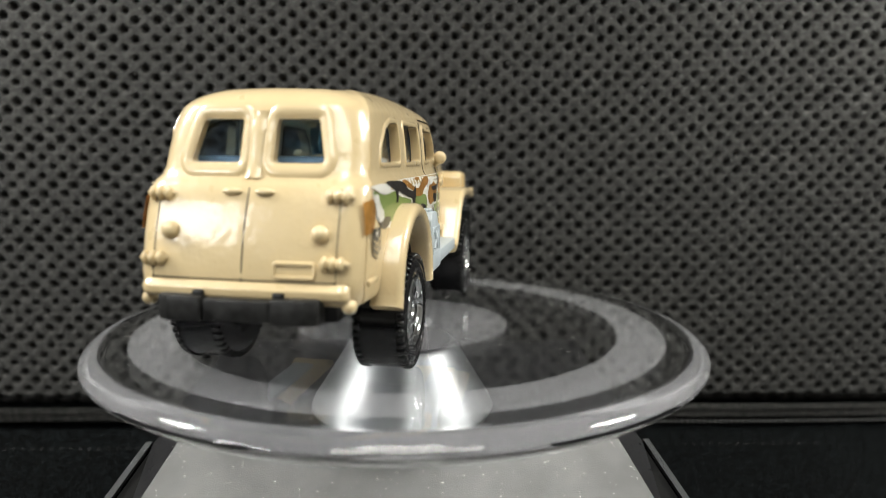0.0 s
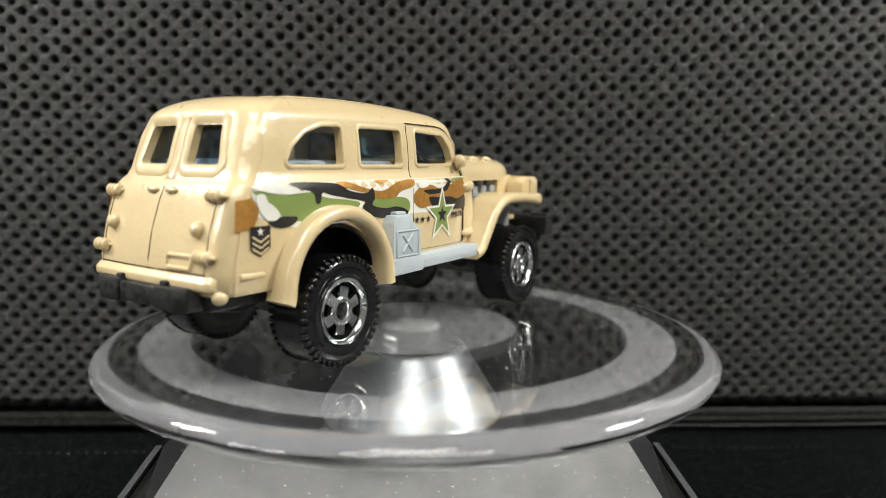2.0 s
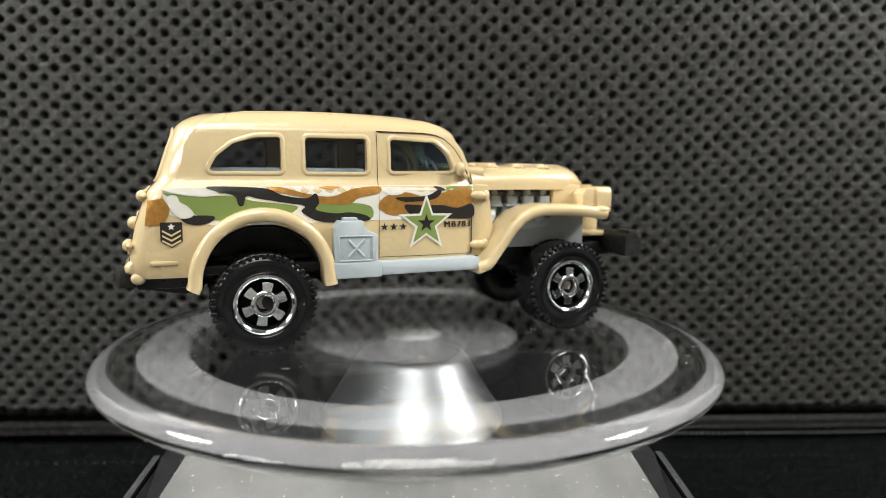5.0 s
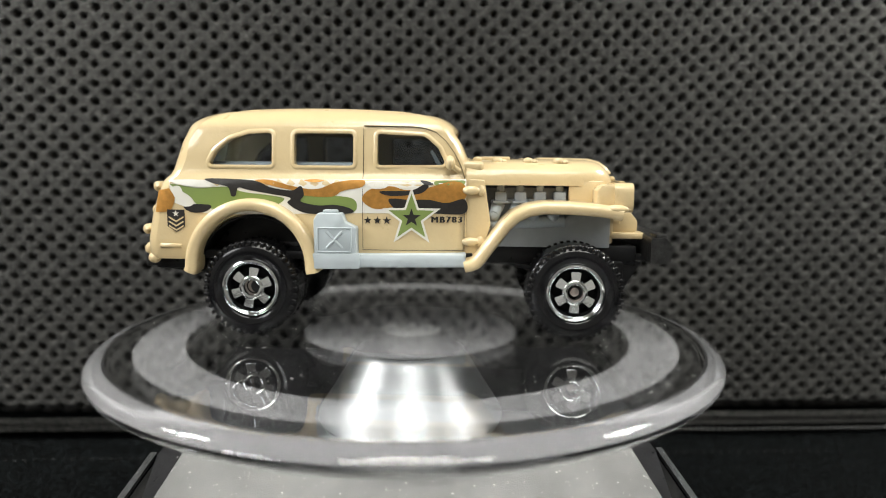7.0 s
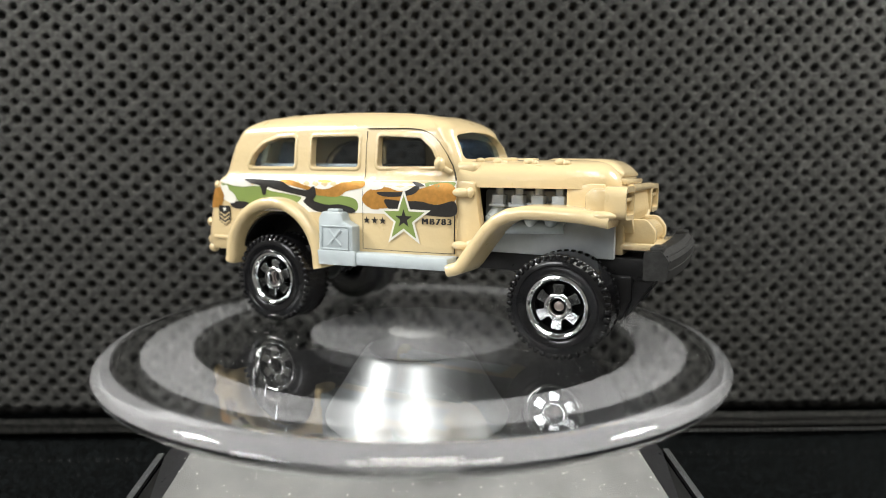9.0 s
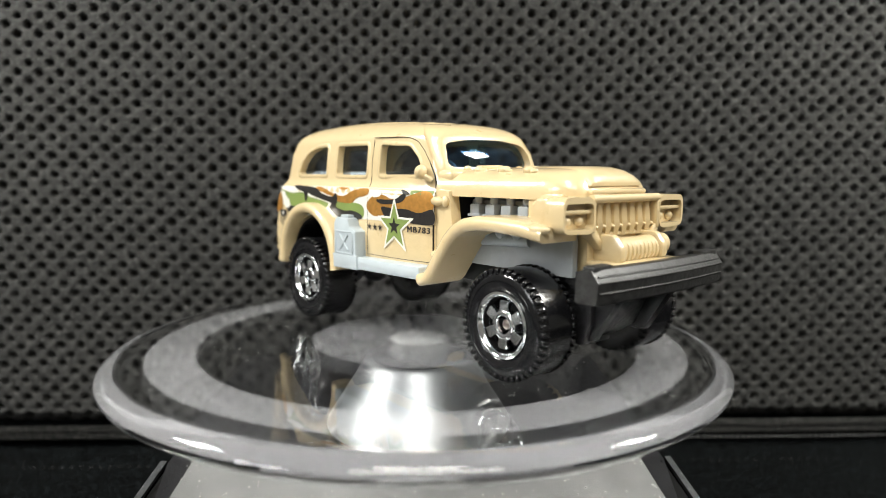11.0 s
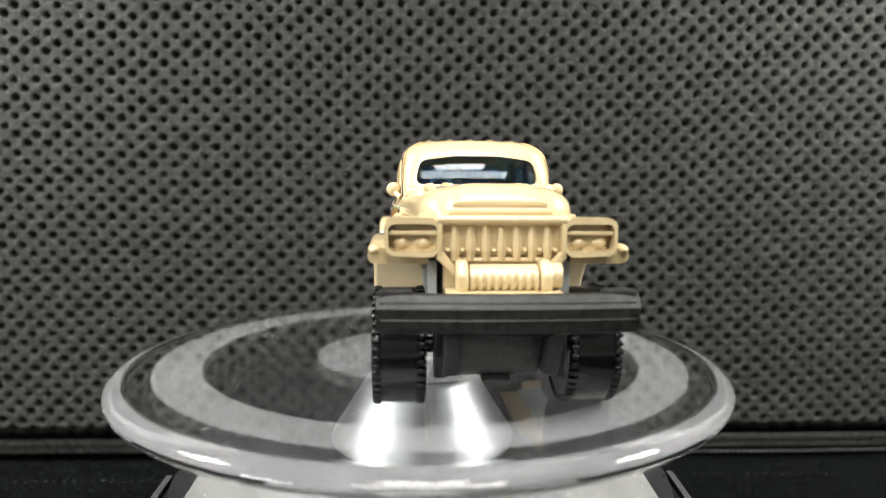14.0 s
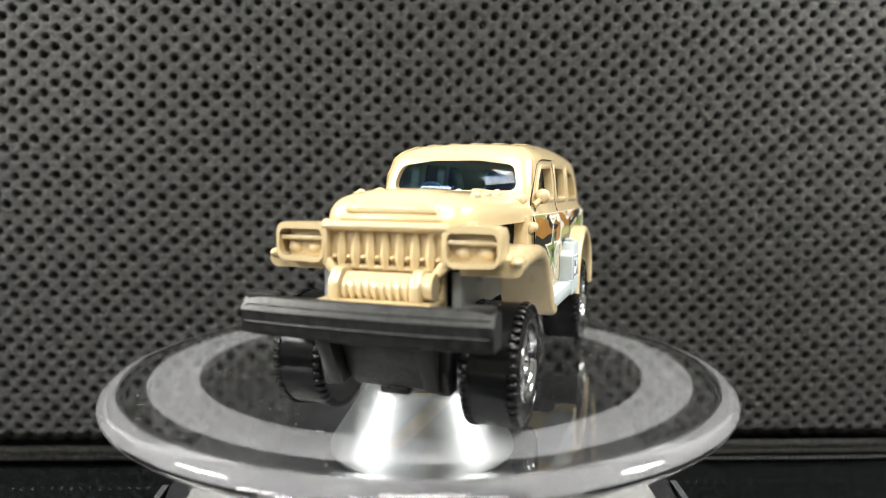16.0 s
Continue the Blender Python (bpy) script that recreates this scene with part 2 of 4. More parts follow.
def cut(bm, cutters):
    """bm less the cutters."""
    def temp(b):
        bmesh.ops.recalc_face_normals(b, faces=b.faces[:])
        me = bpy.data.meshes.new("cutting")
        b.to_mesh(me)
        b.free()
        return new("cutting", me)
    base, tools = temp(bm), [temp(c) for c in cutters]
    for t in tools:
        mod = base.modifiers.new("cut", "BOOLEAN")
        mod.operation, mod.solver, mod.object = "DIFFERENCE", "EXACT", t
    me = bpy.data.meshes.new_from_object(base.evaluated_get(bpy.context.evaluated_depsgraph_get()))
    out = bmesh.new()
    out.from_mesh(me)
    for ob in (base, *tools):
        old = ob.data
        bpy.data.objects.remove(ob)
        bpy.data.meshes.remove(old)
    bpy.data.meshes.remove(me)
    return out


# ---- setting: mesh cloth behind, folded at its foot, a zip and dark cloth below, plain walls round about ----
def mesh_cloth():
    """Spacer mesh: one knitted sheet with rows of staggered pits."""
    px, pz, depth = 4.6, 4.1, 1.7
    x = np.arange(-128, 124, 0.31)
    z = np.arange(-36.4, 100, 0.29)
    X, Z = np.meshgrid(x, z)
    # slack of the knit bends its rows
    U = X + 0.9 * np.sin(Z * 0.045 + 0.4) + 0.4 * np.sin(X * 0.07 + Z * 0.03)
    V = Z - 0.012 * X + 0.8 * np.sin(X * 0.028 + 1.0) + 0.25 * np.sin(X * 0.11 + Z * 0.05)
    near = np.full(X.shape, 9.0)
    for ox, oz in ((0, 0), (0.5, 0.5)):
        iu, iv = np.round(U / px - ox), np.round(V / pz - oz)
        jx = 0.16 * np.sin(iu * 12.9898 + iv * 78.233 + ox * 3)
        jz = 0.12 * np.sin(iu * 39.346 + iv * 11.135 + oz * 5)
        r = 0.95 + 0.14 * np.sin(iu * 7.13 + iv * 3.77)
        d = np.hypot((U - (iu + ox) * px - jx) / 1.08, V - (iv + oz) * pz - jz) / r
        near = np.minimum(near, d)
    pit = 1 / (1 + np.exp((near - 0.76) * 16.0))
    pillow = 0.04 * np.cos(2 * math.pi * U / px) * np.cos(2 * math.pi * V / pz)
    Y = 59.0 + 1.0 * np.sin(X * 0.031 + 0.6) * np.cos(Z * 0.027) + pillow + depth * pit + 0.9 * np.clip(-32.6 - Z, 0, 9) ** 1.3
    n, m = X.shape
    verts = np.stack([X, Y, Z], -1).reshape(-1, 3) * MM
    k = (np.arange(n - 1)[:, None] * m + np.arange(m - 1)[None, :]).ravel()
    faces = np.stack([k, k + 1, k + m + 1, k + m], 1)
    me = bpy.data.meshes.new("backdrop")
    me.vertices.add(len(verts))
    me.vertices.foreach_set("co", verts.ravel())
    me.loops.add(faces.size)
    me.loops.foreach_set("vertex_index", faces.ravel().astype(np.int32))
    me.polygons.add(len(faces))
    me.polygons.foreach_set("loop_start", np.arange(0, faces.size, 4, dtype=np.int32))
    me.update(calc_edges=True)
    me.materials.append(MESH_CLOTH)
    me.shade_smooth()
    ob = new("backdrop", me)
    tagged(ob, "black perforated spacer mesh fabric hanging behind", "fabric", kind="structure")
    return ob


mesh_cloth()


def seam():
    prof = rounded([(58.6, -39.2), (59.6, -39.2), (60.4, -36.4), (59.6, -36.2)], 0.3)
    bm = loft([[(x, y + 0.4 * math.sin(x * 0.05), z + 0.004 * x) for y, z in prof] for x in np.linspace(-170, 170, 60)])
    tagged(part("trim", bm, TAPE), "dark woven zip tape under the mesh", "zip tape", kind="structure")
    # black sheet added in the gap to give the fold's shadow
    bm = loft([[(x, y, z) for y, z in ((61.5, -60), (66, -60), (66, -30), (63.5, -30))] for x in (-170, 170)])
    tagged(part("fold_shade", bm, CLOTH), "black sheet standing in for the shadow under the mesh fold", "cloth", kind="structure")
    # zip coil
    bm = bmesh.new()
    for i in range(140):
        x = -22 + i * 1.38
        blob(x, 57.8 + 0.4 * math.sin(x * 0.05), -39.9 + 0.004 * x, 0.4, 0.5, 0.36, bm, 8, 6)
    weave = bmesh.new()
    for i in range(420):
        x = -150 + i * 0.72
        for z0, z1 in ((-38.9, -37.8), (-36.7, -37.8)):
            y = 58.45 + 0.4 * math.sin(x * 0.05)
            rod((x, y + 0.1, z0 + 0.004 * x), (x + 0.75, y + 0.5, z1 + 0.004 * x), 0.17, weave, 5)
    tagged(part("tape_weave", weave, TAPE), "herringbone weave of the dark zip tape", "zip tape", kind="stuff")
    rnd = random.Random(8)
    specks = bmesh.new()
    for i in range(90):
        blob(-90 + i * 2.1, 50.0, -42.25 + 0.003 * i, 0.28, 0.14, 0.1, specks, 6, 4)
    for i in range(260):
        x, y, r = rnd.uniform(-130, 130), rnd.uniform(10, 57), rnd.choice((0.05, 0.07, 0.09))
        blob(x, y, -41.1 - 0.10 * (62 - y) + 0.8 * noise.noise((x * 0.03, y * 0.03, 0)), r * rnd.uniform(1, 2.2), r, r, specks, 5, 4)
    tagged(part("cloth_specks", specks, ZIP), "pale stitches and lint on the black cloth", "lint", kind="stuff")
    tagged(part("zip_coil", bm, ZIP), "dark metallic zip coil along the fabric seam", "zip", kind="stuff")
    bm = bmesh.new()
    n = 60
    grid = [[bm.verts.new((x, y, -41.2 - 0.10 * (62 - y) + 0.8 * noise.noise((x * 0.03, y * 0.03, 0)))) for x in np.linspace(-500, 500, n)] for y in np.linspace(-500, 62, n)]
    for a, b in zip(grid, grid[1:]):
        for i in range(n - 1):
            bm.faces.new((a[i], a[i + 1], b[i + 1], b[i]))
    tagged(part("ground", bm, CLOTH), "black cloth spread under the turntable", "cloth", kind="structure")


# pale specks strewn over the mesh to imitate glints of its fibres
def fibre_glints():
    rnd = random.Random(21)
    bm = bmesh.new()
    for i in range(900):
        x, z = rnd.uniform(-125, 125), rnd.uniform(-34, 85)
        y = 58.9 + 1.0 * math.sin(x * 0.031 + 0.6) * math.cos(z * 0.027)
        s = rnd.choice((0.035, 0.04, 0.05, 0.06, 0.08))
        if rnd.random() < 0.3:
            d = rnd.uniform(0, 6.283)
            rod((x, y, z), (x + 0.5 * math.cos(d), y - 0.1, z + 0.5 * math.sin(d)), 0.03, bm, 5)
        else:
            blob(x, y, z, s, s, s, bm, 5, 4)
    tagged(part("lint", bm, DUST), "tiny pale specks standing in for fibre glints on the mesh fabric", "lint", kind="stuff")


seam()
fibre_glints()


def room():
    """Plain walls, floor and ceiling that close the place."""
    lo, hi, t = -1500, 1500, 60
    for name, dims in (("wall_north", (lo, hi, 1100, 1100 + t, -110, 1600)), ("wall_south", (lo, hi, -1900 - t, -1900, -110, 1600)),
                       ("wall_east", (hi, hi + t, -1900, 1100, -110, 1600)), ("wall_west", (lo - t, lo, -1900, 1100, -110, 1600)),
                       ("ceiling", (lo, hi, -1900, 1100, 1600, 1600 + t)), ("floor", (lo, hi, -1900, 1100, -110 - t, -110))):
        tagged(part(name, box(*dims, bevel=0), WALL), "plain pale painted " + name.split("_")[0], name.split("_")[0], kind="structure")


room()


def circle(r, z, n=128):
    return [(r * math.cos(2 * math.pi * i / n), r * math.sin(2 * math.pi * i / n), z) for i in range(n)]


# ---- turntable ----
def turntable_base():
    base = thing("turntable_base", "silver turntable base with sloping front and bright central cone", "turntable")
    z0 = -15.0
    # sloping silver front between dark grooves and polished edge strips
    def slope(name, x0, x1, up, mat, label=""):
        pts = []
        for y, z, w in ((-8.0, z0, 34.5), (-54.0, -41.2, 50.5)):
            pts.append([(x0 * w, y, z + up), (x1 * w, y, z + up), (x1 * w, y + 1.2, z + up - 2.0), (x0 * w, y + 1.2, z + up - 2.0)])
        part(name, loft(pts), mat, base, label)
    slope("front_panel", -0.885, 0.885, 0.0, PLATE, "dusty satin silver front panel")
    for s in (1, -1):
        slope("edge_groove", min(s * 0.885, s * 0.985), max(s * 0.885, s * 0.985), -0.9, GROOVE)
        slope("edge_strip", min(s * 0.985, s * 1.01), max(s * 0.985, s * 1.01), 0.0, ALU_EDGE, "polished metal edge strip")
    prof = [(-8.0, z0 - 0.4), (36.0, z0 - 0.4), (40.0, -42.5), (-54.5, -42.5), (-53.5, -41.8)]
    part("housing", loft([[(x, y, z) for y, z in prof] for x in (-34.0, 34.0)]), BLACK, base, "black plastic housing")
    prof = [(7.2, -5.3), (7.7, -5.5), (8.2, -6.2), (9.6, -8.2), (11.2, -10.4), (12.9, -12.6), (13.2, -13.2), (12.8, -13.8), (9.0, -15.2)]
    part("cone", loft([circle(r, z, 160) for r, z in prof]), ALU, base, "bright brushed aluminium cone")
    # black disc that paints the platter's shadow onto the cone top
    part("cone_top_shade", loft([circle(7.0, -5.5, 64), circle(7.0, -5.2, 64)]), BLACK, base, "black disc standing in for the shadow on the cone top")
    part("post", loft([circle(4.2, -5.5, 48), circle(4.2, -3.9, 48)]), SPINDLE, base, "milky translucent spindle")
    rnd = random.Random(5)
    bm = bmesh.new()
    for k in range(700):
        t, x = rnd.random() ** 1.4, rnd.uniform(-0.9, 0.9)
        y = -8 - 36 * t
        s = rnd.choice((0.03, 0.04, 0.045, 0.06, 0.09))
        blob(x * (34.5 + 12.5 * t), y, z0 - 20.5 * t + s * 0.5, s * rnd.uniform(0.8, 2.2), s, s * 0.7, bm, 6, 4)
    tagged(part("lint", bm, DUST, base, "pale dust specks on the silver panel"), kind="stuff")


def platter():
    pl = thing("platter", "round clear acrylic turntable platter with frosted ring and rounded rim", "platter")
    # rounded nose just under the top face, tucked in below it
    nose = [(39.9, 0.0), (40.6, -0.05), (41.2, -0.2), (41.75, -0.5), (42.15, -0.85), (42.38, -1.25), (42.4, -1.6), (42.25, -1.95), (41.95, -2.25), (41.6, -2.5), (41.3, -2.72), (41.0, -2.98), (40.6, -3.2), (40.0, -3.36)]
    rings = [circle(r, z, 160) for r, z in [(10.0, 0.0), (39.2, 0.0)] + nose + [(39.2, -3.4), (10.0, -3.4)]]
    disc = part("disc", loft(rings), ACRYLIC, pl, "clear acrylic disc", smooth=25)
    disc.visible_shadow = False

    def film(name, r0, r1, z, mat, label):
        bm = bmesh.new()
        n = 128
        a = [bm.verts.new(p) for p in circle(r1, z, n)]
        if r0:
            b = [bm.verts.new(p) for p in circle(r0, z, n)]
            for i in range(n):
                bm.faces.new((a[i], a[(i + 1) % n], b[(i + 1) % n], b[i]))
        else:
            bm.faces.new(a)
        ob = part(name, bm, mat, pl, label)
        ob.visible_shadow = False

    # film added over the nose to brighten it like refracted light
    haze = part("rim_glow", loft([circle(r + 0.03, z + 0.02, 160) for r, z in nose[:8]], cap=False), HAZE, pl, "pale film standing in for light gathered in the rounded rim", smooth=60)
    haze.visible_shadow = False
    film("frosted_ring", 30.6, 36.9, -0.05, FROST, "frosted matte ring on the acrylic")
    film("frosted_centre", 0, 15.3, -0.05, FROST_IN, "faintly frosted centre disc")
    part("boss", loft([circle(4.1, -0.9, 48), circle(4.3, -0.5, 48), circle(4.0, -0.25, 48)]), BOSS, pl, "frosted round boss at the spindle")
    # lint and scratches lying on the acrylic
    rnd = random.Random(11)
    bm = bmesh.new()
    for i in range(620):
        r, a = 39.5 * math.sqrt(rnd.random()), rnd.uniform(0, 6.283)
        if noise.noise((r * math.cos(a) * 0.11, r * math.sin(a) * 0.11, 3.0)) < -0.05:
            continue
        x, y = r * math.cos(a), r * math.sin(a)
        if rnd.random() < 0.10:
            d, l, bend = rnd.uniform(0, 6.283), rnd.uniform(0.3, 1.1), rnd.uniform(-1.5, 1.5)
            pts = []
            for k in range(5):
                pts.append((x, y))
                x, y, d = x + l / 4 * math.cos(d), y + l / 4 * math.sin(d), d + bend / 2
            for k in range(4):
                rod((*pts[k], 0.05), (*pts[k + 1], 0.05 + 0.04 * (k % 2)), 0.018, bm, 5)
        else:
            s = rnd.choice((0.02, 0.025, 0.03, 0.035, 0.06))
            blob(x, y, s * 0.8, s * rnd.uniform(0.8, 2), s, s * 0.8, bm, 6, 4)
    tagged(part("lint", bm, DUST, pl, "pale lint and dust specks"), kind="stuff")
    return pl


# ---- toy truck: x forward, z up from the platter ----
SIDE = 11.6


def taper(x):
    """Narrowing of the body towards cowl and tail."""
    k = 1.0
    if x > -1:
        k -= 0.10 * ((x + 1) / 9.5) ** 1.6
    if x < -24:
        k -= 0.03 * ((-24 - x) / 12) ** 2
    return k


def crown(x, y):
    return 1.15 * (1 - ((x + 14) / 21) ** 2) + 0.35 * (1 - (y / 9.0) ** 2)


def plan_ring(z, xr, xf, w, rr, rf, lift=0.0):
    """One level of the body: a rectangle with round corners, tapered in plan."""
    pts = []

    def arc(cx, cy, r, a0, a1, n=9):
        for i in range(n):
            a = radians(a0 + (a1 - a0) * i / (n - 1))
            pts.append((cx + r * math.cos(a), cy + r * math.sin(a)))

    def line(p, q, n):
        for i in range(1, n):
            t = i / n
            pts.append((p[0] + (q[0] - p[0]) * t, p[1] + (q[1] - p[1]) * t))

    arc(xf - rf, w - rf, rf, 0, 90)
    line((xf - rf, w), (xr + rr, w), 30)
    arc(xr + rr, w - rr, rr, 90, 180)
    line((xr, w - rr), (xr, -w + rr), 8)
    arc(xr + rr, -w + rr, rr, 180, 270)
    line((xr + rr, -w), (xf - rf, -w), 30)
    arc(xf - rf, -w + rf, rf, 270, 360)
    line((xf, -w + rf), (xf, w - rf), 8)
    out = []
    for x, y in pts:
        bow = 0.5 * (y / w) ** 2 if x < xr + 2 else -0.8 * (y / w) ** 2 if x > xf - 1.5 else 0
        out.append((x + bow, y * taper(x), z + lift * crown(x, y)))
    return out


# level, tail, front, half width, tail corner, front corner
LEVELS = [(10.3, -37.5, 8.0, 11.2, 2.0, 0.8), (10.9, -37.9, 8.2, 11.5, 2.2, 0.8), (13.0, -37.9, 8.2, 11.6, 2.2, 0.8), (16.5, -37.2, 8.2, SIDE, 2.2, 0.8),
          (19.5, -36.2, 8.2, SIDE, 2.2, 0.8), (20.9, -35.6, 8.2, 11.55, 2.2, 0.8), (21.5, -35.1, 8.2, 11.35, 2.2, 0.8), (22.0, -34.6, 8.2, 10.95, 2.2, 0.8),
          (22.8, -34.2, 8.2, 10.75, 2.3, 0.9), (24.3, -33.7, 7.9, 10.7, 2.4, 1.2), (26.5, -33.0, 7.0, 10.5, 2.6, 1.6), (27.9, -32.4, 6.0, 10.2, 2.8, 2.0)]


def half_width(x, z):
    """Half width of the body side at a place, with the round tail corner."""
    zs = [l[0] for l in LEVELS]
    w = float(np.interp(z, zs, [l[3] for l in LEVELS]))
    xr = float(np.interp(z, zs, [l[1] for l in LEVELS]))
    rr = float(np.interp(z, zs, [l[4] for l in LEVELS]))
    y = w
    if x < xr + rr:
        d = min(1.0, (xr + rr - x) / rr)
        y = w - rr + rr * math.sqrt(max(0.0, 1 - d * d))
    return y * taper(x)


def shell_rings(inset=0.0, z0=None):
    rings = [plan_ring(z, a + inset, b - inset, w - inset, max(0.4, rr - inset), max(0.3, rf - inset)) for z, a, b, w, rr, rf in LEVELS if z0 is None or z >= z0]
    z, a, b, w, rr, rf = LEVELS[-1]
    for q in np.linspace(0.15, 1, 9):
        d = 2.9 * (1 - math.cos(q * math.pi / 2)) + inset
        rings.append(plan_ring(z + 1.95 * math.sin(q * math.pi / 2) - inset * q, a + d * 1.25, b - d * 1.2, w - d, rr + 0.4, rf + 0.4, q))
    for d in (4.2, 5.6, 7.2, 8.6, 9.4):
        rings.append(plan_ring(z + 1.95 - inset, a + d * 1.1, b - d * 1.1, w - d, min(rr, (w - d) * 0.9), min(rf, (w - d) * 0.9), 1.0))
    return rings


W_REAR = rounded([(-28.2, 23.4), (-19.4, 23.4), (-19.4, 27.7), (-22.6, 27.6), (-25.2, 26.8), (-27.2, 25.2)], [0.4, 0.4, 0.5, 3.0, 2.5, 2.0])
W_MID = rounded([(-16.3, 23.4), (-8.2, 23.4), (-8.2, 27.7), (-16.3, 27.7)], 0.5)
W_DOOR = rounded([(-4.9, 23.5), (4.4, 23.6), (3.4, 25.8), (1.6, 27.4), (-4.9, 27.7)], [0.5, 0.5, 1.5, 1.5, 0.5])
W_TAIL = rounded([(1.7, 23.3), (6.8, 23.3), (5.9, 27.5), (1.7, 27.5)], 0.45)
W_SCREEN = rounded([(-8.35, 24.6), (8.35, 24.6), (7.6, 27.8), (3.0, 28.4), (-3.0, 28.4), (-7.6, 27.8)], [1.0, 1.0, 1.4, 3, 3, 1.4])


def mirrored(poly):
    return [(-u, v) for u, v in poly][::-1]


def scaled(poly, d):
    """The polygon grown by about d all round."""
    n = len(poly)
    out = []
    for i in range(n):
        a, b, c = (Vector(poly[(i + k) % n]) for k in (-1, 0, 1))
        t = (c - a)
        if t.length < 1e-9:
            t = Vector((1, 0))
        nrm = Vector((t.y, -t.x)).normalized()
        out.append(tuple(b + nrm * d))
    return out


def body(truck):
    bm = loft(shell_rings())
    tools = [loft(shell_rings(1.1, 12.5))]
    for w in (W_REAR, W_MID, W_DOOR):
        tools.append(prism(w, -14, 14, "y"))
    tools.append(prism(W_TAIL, -40, -27, "x"))
    tools.append(prism(mirrored(W_TAIL), -40, -27, "x"))
    tools.append(prism(W_SCREEN, 2.5, 12, "x"))
    for s in (1, -1):
        tools.append(rod((-21.9, s * 5.5, 8.6), (-21.9, s * 15, 8.6), 8.2, None, 48))
    shell = part("body_shell", cut(bm, tools), TAN, truck, "glossy tan enamelled body with open window holes", smooth=35)

    # raised frames round the side windows
    for s in (1, -1):
        for poly in (W_REAR, W_MID, W_DOOR):
            bm = bmesh.new()
            loops = []
            for d, out in ((0.04, -0.05), (0.08, 0.10), (0.28, 0.15), (0.5, 0.09), (0.66, -0.06)):
                loops.append([(x, s * (half_width(x, z) + out), z) for x, z in scaled(poly, d)])
            loft(loops, bm=bm, cap=False)
            part("window_frame", bm, TAN, shell)
    for m in (1, -1):
        poly = W_TAIL if m > 0 else mirrored(W_TAIL)
        loops = []
        for d, out in ((0.02, -0.2), (0.1, 0.05), (0.35, 0.2), (0.75, 0.28), (1.15, 0.16), (1.45, -0.1)):
            loops.append([(tail_x(y, z) - out, y, z) for y, z in scaled(poly, d)])
        part("tail_window_frame", loft(loops, cap=False), TAN, shell)
    # roof ribs
    for y in (-6.0, -3.0, 0.0, 3.0, 6.0):
        pts = []
        for x in np.linspace(-26, 0.5, 22):
            z = 29.85 + crown(x, y)
            f = min(1, (x + 26.5) / 2.5, (1.0 - x) / 2.5)
            pts.append([(x, y + 0.55 * math.cos(a), z - 0.12 + 0.30 * max(0.1, f) * math.sin(a)) for a in np.linspace(0, 2 * math.pi, 9)[:-1]])
        part("roof_rib", loft(pts), TAN, shell)
    return shell


def tail_x(y, z):
    """Face of the tail at a place."""
    zs = [l[0] for l in LEVELS]
    xr = float(np.interp(z, zs, [l[1] for l in LEVELS]))
    w = float(np.interp(z, zs, [l[3] for l in LEVELS]))
    return xr + 0.5 * (y / w) ** 2


def ribbon(path, y0, y1, thick, bm=None, lip=0.0):
    """A bent sheet along a path of (x, z) between two widths."""
    n = len(path)
    ring = []
    for i in range(n):
        a, b = Vector(path[max(0, i - 1)]), Vector(path[min(n - 1, i + 1)])
        t = (b - a).normalized()
        nrm = Vector((-t.y, t.x))
        p = Vector(path[i])
        q = p - nrm * thick
        e = 0.42 * thick
        s = 1 if y1 > y0 else -1
        edge = [(q.x, y0, q.y), (p.x, y0, p.y)]
        for k in range(7):
            a = math.pi * k / 6
            m = p - nrm * (thick / 2 - math.cos(a) * thick / 2)
            edge.append((m.x, y1 - s * e * (1 - math.sin(a)), m.y))
        ring.append(edge)
    return loft(ring, bm=bm)


def fenders(truck):
    for s in (1, -1):
        # rear: round arch with a flat flange
        path = [(-21.9 + 9.1 * math.cos(a), 9.6 + 9.3 * math.sin(a)) for a in np.linspace(math.pi, 0, 30)]
        path = [(-31.2, 9.2)] + path + [(-12.7, 9.0)]
        part("rear_fender", ribbon(path, s * 10.4, s * 13.7, 1.7), TAN, truck, smooth=50)
        well = [(-21.9 + 8.0 * math.cos(a), 8.6 + 8.0 * math.sin(a)) for a in np.linspace(math.pi, 0, 24)]
        part("wheel_well", prism([(-30.0, 9.4)] + well + [(-13.8, 9.4)], s * 5.6, s * 6.2, "y"), BLACK, truck)
        part("wheel_well_liner", ribbon(well, s * 5.8, s * 11.2, 0.35), BLACK, truck)
        # front: swept up from the running board, flat over the wheel
        path = [(6.9, 10.9), (8.2, 11.2), (10.0, 13.7), (11.9, 16.2), (13.4, 17.6), (15.2, 18.5), (17.5, 18.9), (20.5, 18.9), (24.5, 18.7), (28.0, 18.2)]
        fine = [tuple(np.array([np.interp(t, range(len(path)), [p[k] for p in path]) for k in (0, 1)])) for t in np.linspace(0, len(path) - 1, 40)]
        part("front_fender", ribbon(fine, s * 7.4, s * 13.65, 1.7), TAN, truck, smooth=50)
        part("fender_lug", blob(27.0, s * 12.95, 18.0, 1.7, 0.7, 0.6), TAN, truck)


